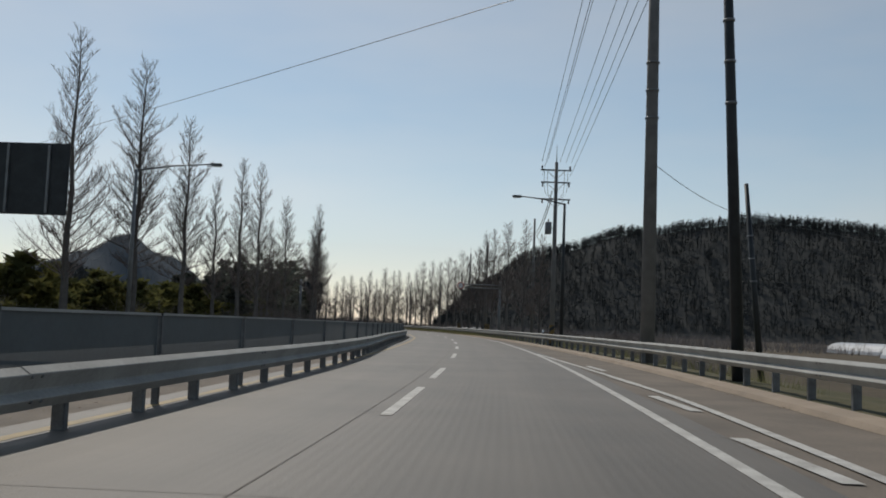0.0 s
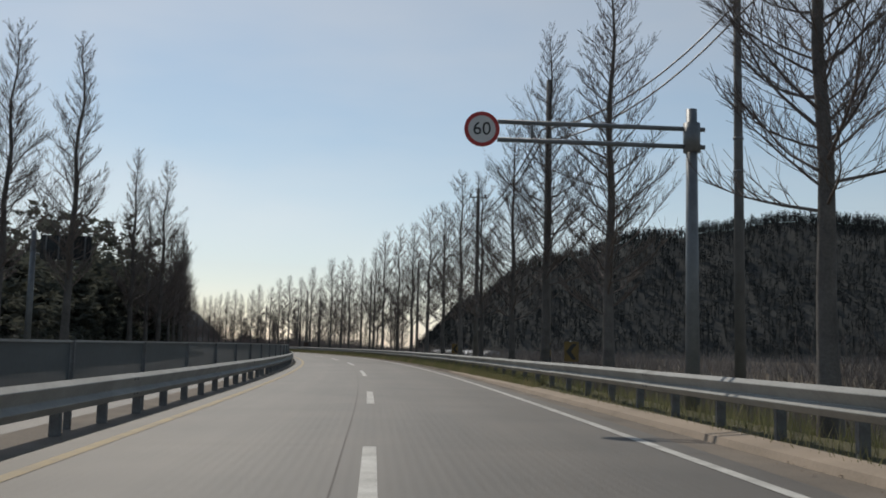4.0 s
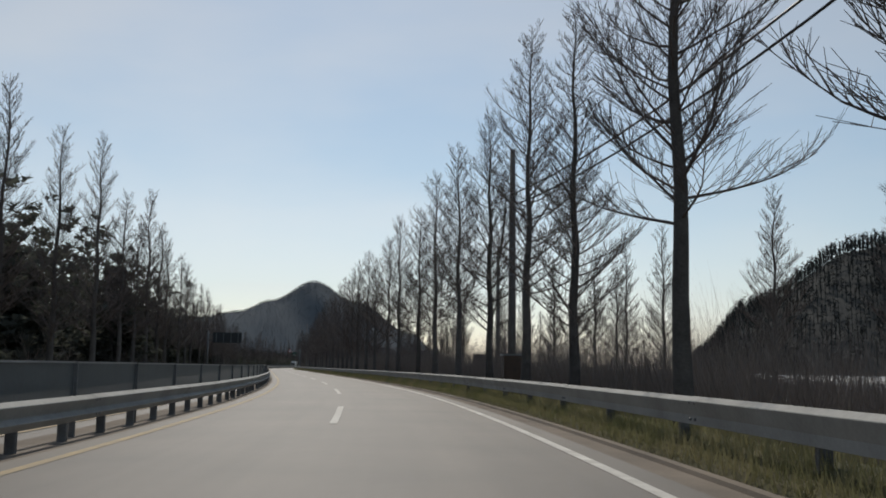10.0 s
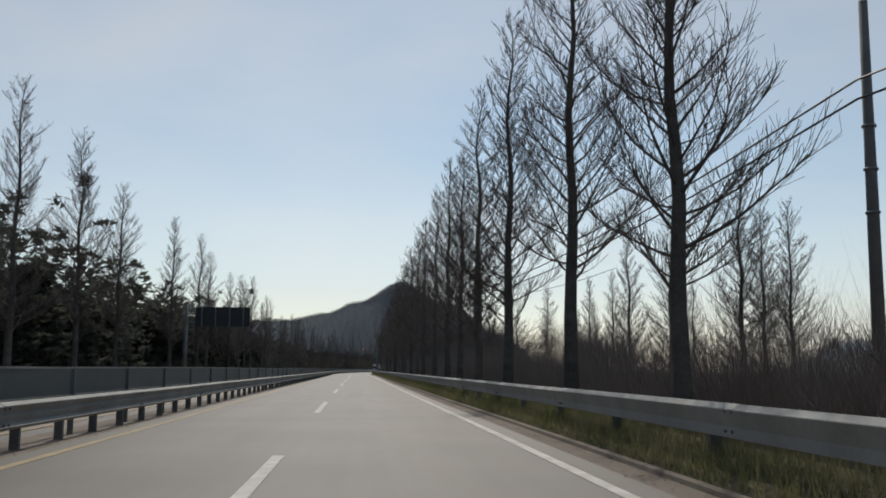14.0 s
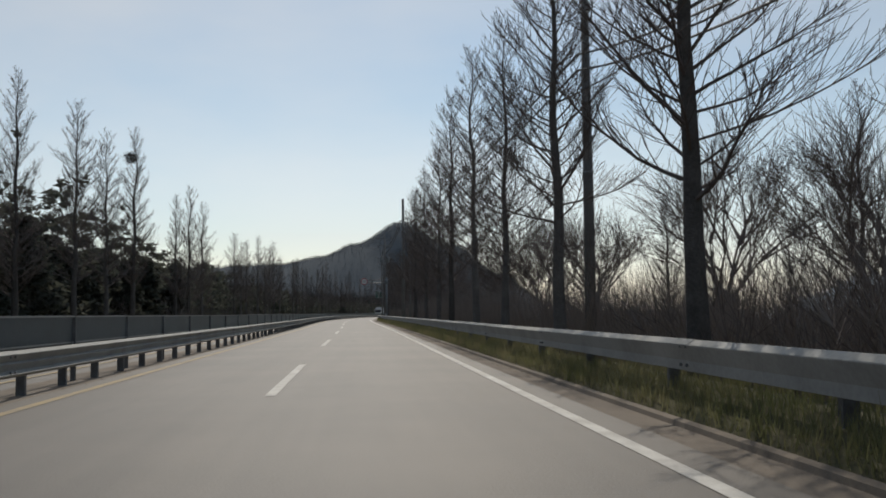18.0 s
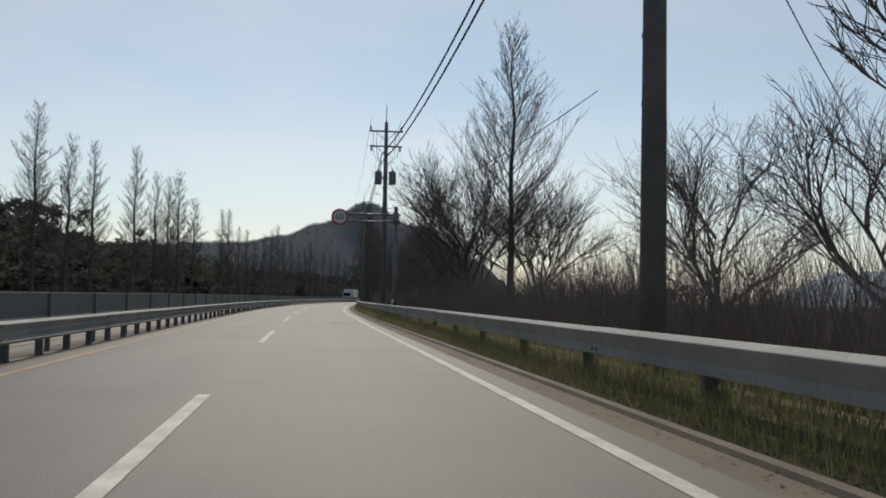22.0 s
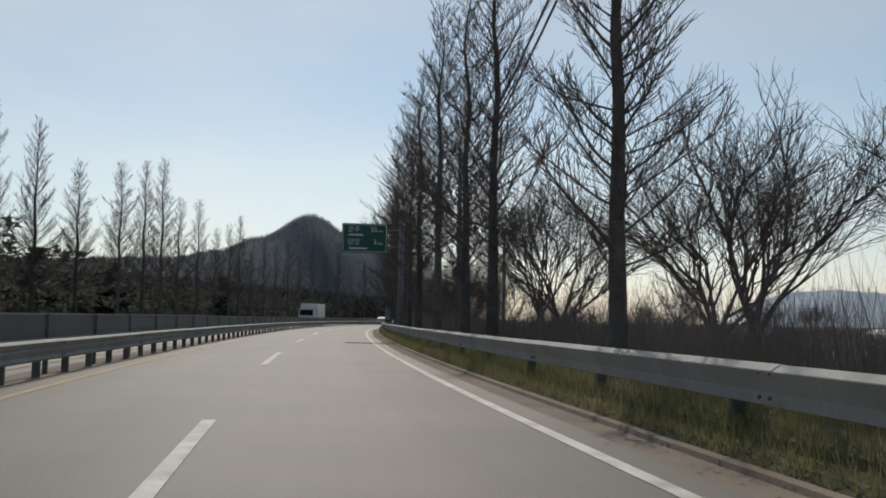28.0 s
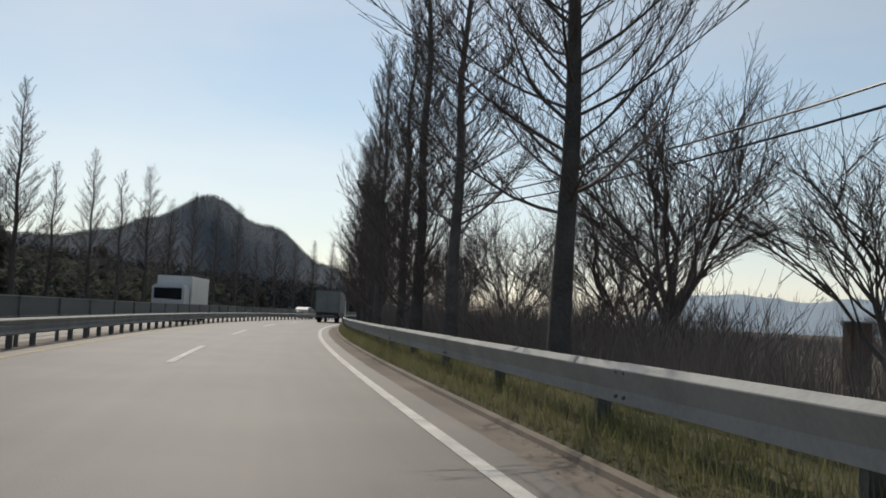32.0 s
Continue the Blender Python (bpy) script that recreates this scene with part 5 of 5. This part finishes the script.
def panel_sign(name, s, u0, u1, z0, z1, u_mast, sheet, label, lines=(), back=False, words=()):
    ob = base(name, label, "road sign", "overhead signs", m=on_road(s, u_mast, -0.3))
    z0, z1 = z0 + 0.3, z1 + 0.3
    a, b = u0 - u_mast, u1 - u_mast
    tube("mast", [(0, 0.12, -0.2), (0, 0.12, z1 + 0.25)], [0.17, 0.13], GREY_METAL, 12, ob, "grey steel mast")
    far = a if abs(a) > abs(b) else b
    for f in (0.22, 0.78):
        z = z0 + (z1 - z0) * f
        tube("arm", [(0.0, 0.12, z), (far * 0.96, 0.06, z)], 0.06, GREY_METAL, 8, ob)
    bm = bmesh.new()
    box(bm, a, b, -0.03, 0.02, z0, z1, 0.01)
    board = part("board", bm, sheet, ob)
    if lines:
        bm = bmesh.new()
        e = 0.05
        for x0, x1, y0, y1 in ((a + 0.04, b - 0.04, z1 - 0.08, z1 - 0.05), (a + 0.04, b - 0.04, z0 + 0.05, z0 + 0.08), (a + 0.04, a + 0.07, z0 + 0.08, z1 - 0.08), (b - 0.07, b - 0.04, z0 + 0.08, z1 - 0.08)):
            box(bm, x0, x1, -0.036, -0.0305, y0, y1)
        part("border", bm, SIGN_WHITE, board, "thin white border")
        for x0, x1, y0, y1 in lines:
            bm = bmesh.new()
            box(bm, a + (b - a) * x0, a + (b - a) * x1, -0.036, -0.0305, z0 + (z1 - z0) * y0, z0 + (z1 - z0) * y1)
            part("line_of_writing", bm, SIGN_WHITE, board, "pale bar of lettering")
    for text, fx, fz, size in words:
        lettering("word", text, size, SIGN_WHITE, board, pose(a + (b - a) * fx, -0.033, z0 + (z1 - z0) * fz, 90, 0, 0))
    if back:
        for f in (0.12, 0.37, 0.63, 0.88):
            bm = bmesh.new()
            x = a + (b - a) * f
            box(bm, x - 0.03, x + 0.03, -0.09, -0.031, z0 + 0.05, z1 - 0.05)
            part("stiffener", bm, GREY_METAL, board)
    return ob


panel_sign("direction_sign", *GREEN_SIGN, SIGN_GREEN, "green direction sign with white lettering on a twin-armed mast", ((0.14, 0.46, 0.58, 0.64), (0.16, 0.56, 0.12, 0.18)), words=(("광주", 0.26, 0.79, 0.36), ("25", 0.7, 0.79, 0.36), ("km", 0.85, 0.755, 0.2), ("담양", 0.26, 0.36, 0.36), ("3", 0.73, 0.36, 0.36), ("km", 0.85, 0.325, 0.2)))
panel_sign("sign_back", *BOARD_A, BLACKPOLE, "dark back of a large road sign over the opposite carriageway", back=True)
panel_sign("sign_back", *BOARD_B, BLACKPOLE, "dark back of a sign board among the trees", back=True)
panel_sign("sign_back", *BOARD_C, BLACKPOLE, "small dark sign back over the opposite carriageway", back=True)


def chevron(s, u, z=0.9):
    ob = base("chevron_sign", "yellow and black curve chevron board on a thin post", "traffic sign", "chevron boards", m=on_road(s, u, -0.3))
    tube("post", [(0, 0.05, -0.2), (0, 0.05, z + 1.0)], 0.035, GREY_METAL, 8, ob)
    bm = bmesh.new()
    box(bm, -0.22, 0.22, -0.01, 0.02, z + 0.38, z + 0.97, 0.008)
    board = part("board", bm, SIGN_YELLOW, ob, "yellow board")
    v = []
    for y in (-0.016, -0.0105):
        v += [(0.16, y, z + 0.91), (0.02, y, z + 0.91), (-0.16, y, z + 0.675), (0.02, y, z + 0.44), (0.16, y, z + 0.44), (-0.02, y, z + 0.675)]
    mesh_object("arrow", v, [(0, 1, 2, 5), (5, 2, 3, 4), (6, 11, 8, 7), (11, 10, 9, 8), (0, 6, 7, 1), (1, 7, 8, 2), (2, 8, 9, 3), (3, 9, 10, 4), (4, 10, 11, 5), (5, 11, 6, 0)], SIGN_BLACK, board, "black arrow")
    return ob


for s, u in CHEVRONS:
    chevron(s, u, 0.75)


def delineator(s):
    ob = base("delineator", "white rounded marker post with a dark slanted band, behind the guardrail", "road marker", "delineators", m=on_road(s, UR + 1.5 + rail_shift(s), 0))
    body = tube("body", [(0, 0, 0.0), (0, 0, 0.95), (0, 0, 1.02), (0, 0, 1.07), (0, 0, 1.09)], [0.07, 0.07, 0.062, 0.042, 0.018], SIGN_WHITE, 14, ob)
    sv, sf = [], []
    for j in range(15):
        a = 2 * math.pi * j / 14
        for dz in (0.0, 0.15):
            sv.append((0.073 * math.cos(a), 0.073 * math.sin(a), 0.72 + dz + 0.08 * math.cos(a)))
    for j in range(14):
        sf.append((2 * j, 2 * j + 2, 2 * j + 3, 2 * j + 1))
    mesh_object("band", sv, sf, SIGN_BLACK, body, "dark slanted band")
    return ob


for s in DELINEATORS:
    delineator(s)


# ---- birds' nests in the tree tops ----
for s, u, z in NESTS:
    rn = random.Random(int(s))
    nv, nf = [], []
    for _ in range(130):
        a, b = rn.uniform(0, 6.283), rn.uniform(-1, 1)
        p = Vector((math.cos(a) * math.sqrt(1 - b * b), math.sin(a) * math.sqrt(1 - b * b), b)) * 0.32
        d = Vector((rn.uniform(-1, 1), rn.uniform(-1, 1), rn.uniform(-0.5, 0.5))).normalized() * 0.3
        tube_into(nv, nf, [p - d, p + d], [0.014, 0.008], 3)
    c = at(s, u, z)
    tagged(mesh_object("nest", [v + c for v in nv], nf, NEST), "ball of dark twigs, a bird's nest in a treetop", "nest", "nests")


# ---- vehicles ----
def wheel(parent, x, y, r, w):
    t = tube("wheel", [(x - w / 2, y, r), (x - w / 2 + 0.03, y, r), (x + w / 2 - 0.03, y, r), (x + w / 2, y, r)], [r * 0.93, r, r, r * 0.93], TYRE, 20, parent, "black tyre")
    for sgn in (-1, 1):
        xx = x + sgn * (w / 2 + 0.003)
        tube("rim", [(xx - 0.012, y, r), (xx + 0.012, y, r)], [r * 0.55, r * 0.5], GREY_METAL, 14, t, "grey steel rim")


def box_truck(m, cargo, label, length=6.2, width=2.3, height=3.0):
    ob = base("box_truck", label, "truck", "vehicles", m=m)
    bm = bmesh.new()
    box(bm, -width / 2, width / 2, 0, length, 0.95, height, 0.04)
    body = part("cargo_body", bm, cargo, ob)
    for x in (-width / 2 + 0.06, 0.0, width / 2 - 0.06):
        bm = bmesh.new()
        box(bm, x - 0.035, x + 0.035, -0.03, 0.0, 1.0, height - 0.05, 0.008)
        part("door_frame", bm, GREY_METAL, body)
    bm = bmesh.new()
    box(bm, -width / 2 + 0.1, width / 2 - 0.1, 0.1, length + 0.2, 0.72, 0.95, 0.02)
    part("chassis", bm, BLACKPOLE, ob)
    bm = bmesh.new()
    box(bm, -width / 2 + 0.1, width / 2 - 0.1, length + 0.1, length + 1.9, 0.55, 2.35, 0.12)
    cab = part("cab", bm, PAINT_WHITE, ob)
    bm = bmesh.new()
    box(bm, -width / 2 + 0.25, width / 2 - 0.25, length + 1.84, length + 1.93, 1.4, 2.15, 0.03)
    part("windscreen", bm, GLASS_DARK, cab)
    bm = bmesh.new()
    box(bm, -width / 2 + 0.1, width / 2 - 0.1, -0.1, 0.06, 0.48, 0.68, 0.02)
    part("bumper", bm, GREY_METAL, ob)
    for sgn in (-1, 1):
        bm = bmesh.new()
        box(bm, sgn * 0.82 - 0.17, sgn * 0.82 + 0.17, -0.07, -0.01, 0.74, 0.88, 0.015)
        part("tail_lamp", bm, LAMP_RED, ob, "red tail lamp")
        bm = bmesh.new()
        box(bm, sgn * 0.85 - 0.22, sgn * 0.85 + 0.22, 0.55, 0.57, 0.25, 0.72)
        part("mud_flap", bm, TYRE, ob)
        wheel(ob, sgn * 0.85, 1.3, 0.42, 0.4)
        wheel(ob, sgn * 0.9, length + 1.0, 0.42, 0.24)
    return ob


def car(m, paint, label):
    ob = base("car", label, "car", "vehicles", m=m)
    prof = [(-2.2, 0.35), (-2.25, 0.8), (-2.05, 1.0), (-1.5, 1.38), (-0.3, 1.48), (0.6, 1.4), (1.2, 1.02), (2.1, 0.82), (2.2, 0.5), (2.15, 0.3)]
    v = [(x * (0.86 if z > 1.1 else 1.0), y, z) for x in (-0.9, 0.9) for y, z in prof]
    n = len(prof)
    f = [tuple(range(n)), tuple(reversed(range(n, 2 * n)))] + [(i, n + i, n + (i + 1) % n, (i + 1) % n) for i in range(n)]
    body = mesh_object("body", v, f, paint, ob)
    bm = bmesh.new()
    box(bm, -0.66, 0.66, -1.98, -1.62, 1.04, 1.3, 0.03)
    part("rear_window", bm, GLASS_DARK, body)
    for sgn in (-1, 1):
        bm = bmesh.new()
        box(bm, sgn * 0.7 - 0.16, sgn * 0.7 + 0.16, -2.28, -2.2, 0.72, 0.88, 0.02)
        part("tail_lamp", bm, LAMP_RED, body, "red tail lamp")
        bm = bmesh.new()
        box(bm, sgn * 0.84 - 0.02, sgn * 0.84 + 0.02, -1.3, 0.7, 1.02, 1.34, 0.01)
        part("side_window", bm, GLASS_DARK, body)
        for y in (-1.35, 1.35):
            wheel(ob, sgn * 0.78, y, 0.32, 0.2)
    return ob


box_truck(on_road(*TRUCK, 0.02), CANVAS, "grey canvas-sided truck standing on the carriageway")
box_truck(on_road(*TRUCK_LEFT, 0.0, 180), PAINT_WHITE, "white box truck on the opposite carriageway")
car(on_road(*CAR_AHEAD, 0.02), PAINT_DARK, "dark saloon car far ahead on the road")
car(on_road(*CAR_LEFT, 0.0, 180), PAINT_WHITE, "white car on the opposite carriageway")


# ---- far fields: greenhouses and a hut ----
def greenhouse(s, u, w, l, h, turn):
    ob = base("greenhouse", "long low greenhouse of pale plastic in the fields", "greenhouse", "greenhouses", m=on_road(s, u, -1.2, turn))
    v, f = [], []
    n = 10
    for y in (0, l):
        for k in range(n + 1):
            a = math.pi * k / n
            v.append((math.cos(a) * w / 2, y, math.sin(a) * h))
    for k in range(n):
        f.append((k, k + 1, n + 2 + k, n + 1 + k))
    f += [tuple(range(n + 1)), tuple(reversed(range(n + 1, 2 * n + 2)))]
    mesh_object("cover", v, f, ROOF, ob)
    for k in range(6):
        y = l * k / 5
        tube("hoop", [(math.cos(math.pi * j / 8) * w / 2 * 1.005, y, math.sin(math.pi * j / 8) * h * 1.01) for j in range(9)], 0.03, GREY_METAL, 4, ob)
    return ob


for i, (s, u, turn) in enumerate(GREENHOUSES):
    greenhouse(s, u, 6.0, 38.0, 1.9, turn)


def hut(s, u, w, l, h, label):
    ob = base("farm_hut", label, "hut", "farm huts", m=on_road(s, u, -1.2, 20))
    bm = bmesh.new()
    box(bm, -w / 2, w / 2, 0, l, 0, h, 0.02)
    part("wall", bm, SIGN_WHITE, ob)
    v = [(-w / 2 - 0.3, -0.3, h), (w / 2 + 0.3, -0.3, h), (0, -0.3, h + w * 0.28), (-w / 2 - 0.3, l + 0.3, h), (w / 2 + 0.3, l + 0.3, h), (0, l + 0.3, h + w * 0.28)]
    mesh_object("roof", v, [(0, 1, 2), (3, 5, 4), (0, 2, 5, 3), (1, 4, 5, 2), (0, 3, 4, 1)], ROOF, ob)
    bm = bmesh.new()
    box(bm, -0.45, 0.45, -0.05, 0.02, 0, 2.0, 0.01)
    part("door", bm, GREY_METAL, ob)
    return ob


for s, u, w, l, h, label in HUTS:
    hut(s, u, w, l, h, label)
for s, u in FIELD_POSTS:
    post = base("field_post", "short dark wooden post standing in the fields", "post", "field posts", m=on_road(s, u, -1.1, 15))
    tube("shaft", [(0, 0, -0.2), (0.02, 0, 1.4), (0.03, 0.01, 2.9)], [0.12, 0.11, 0.1], BARK, 8, post)
    tube("tie", [(0.02, 0, 2.5), (0.02, 0, 2.56)], 0.12, GREY_METAL, 8, post, "wire tie")
for *spot, size in CABINETS:
    cabinet = base("cabinet", "rusty brown roadside equipment cabinet among the trees", "cabinet", "cabinets", m=on_road(*spot, -0.6))
    cabinet.scale = (size, size, size)
    bm = bmesh.new()
    box(bm, -0.4, 0.4, -0.3, 0.3, 0, 2.2, 0.03)
    part("body", bm, BROWN_SIGN, cabinet)
    bm = bmesh.new()
    box(bm, -0.45, 0.45, -0.35, 0.35, 2.2, 2.26, 0.01)
    part("lid", bm, GREY_METAL, cabinet)
    bm = bmesh.new()
    box(bm, -0.33, 0.33, -0.325, -0.301, 0.15, 2.05, 0.008)
    part("door", bm, BROWN_SIGN, cabinet)
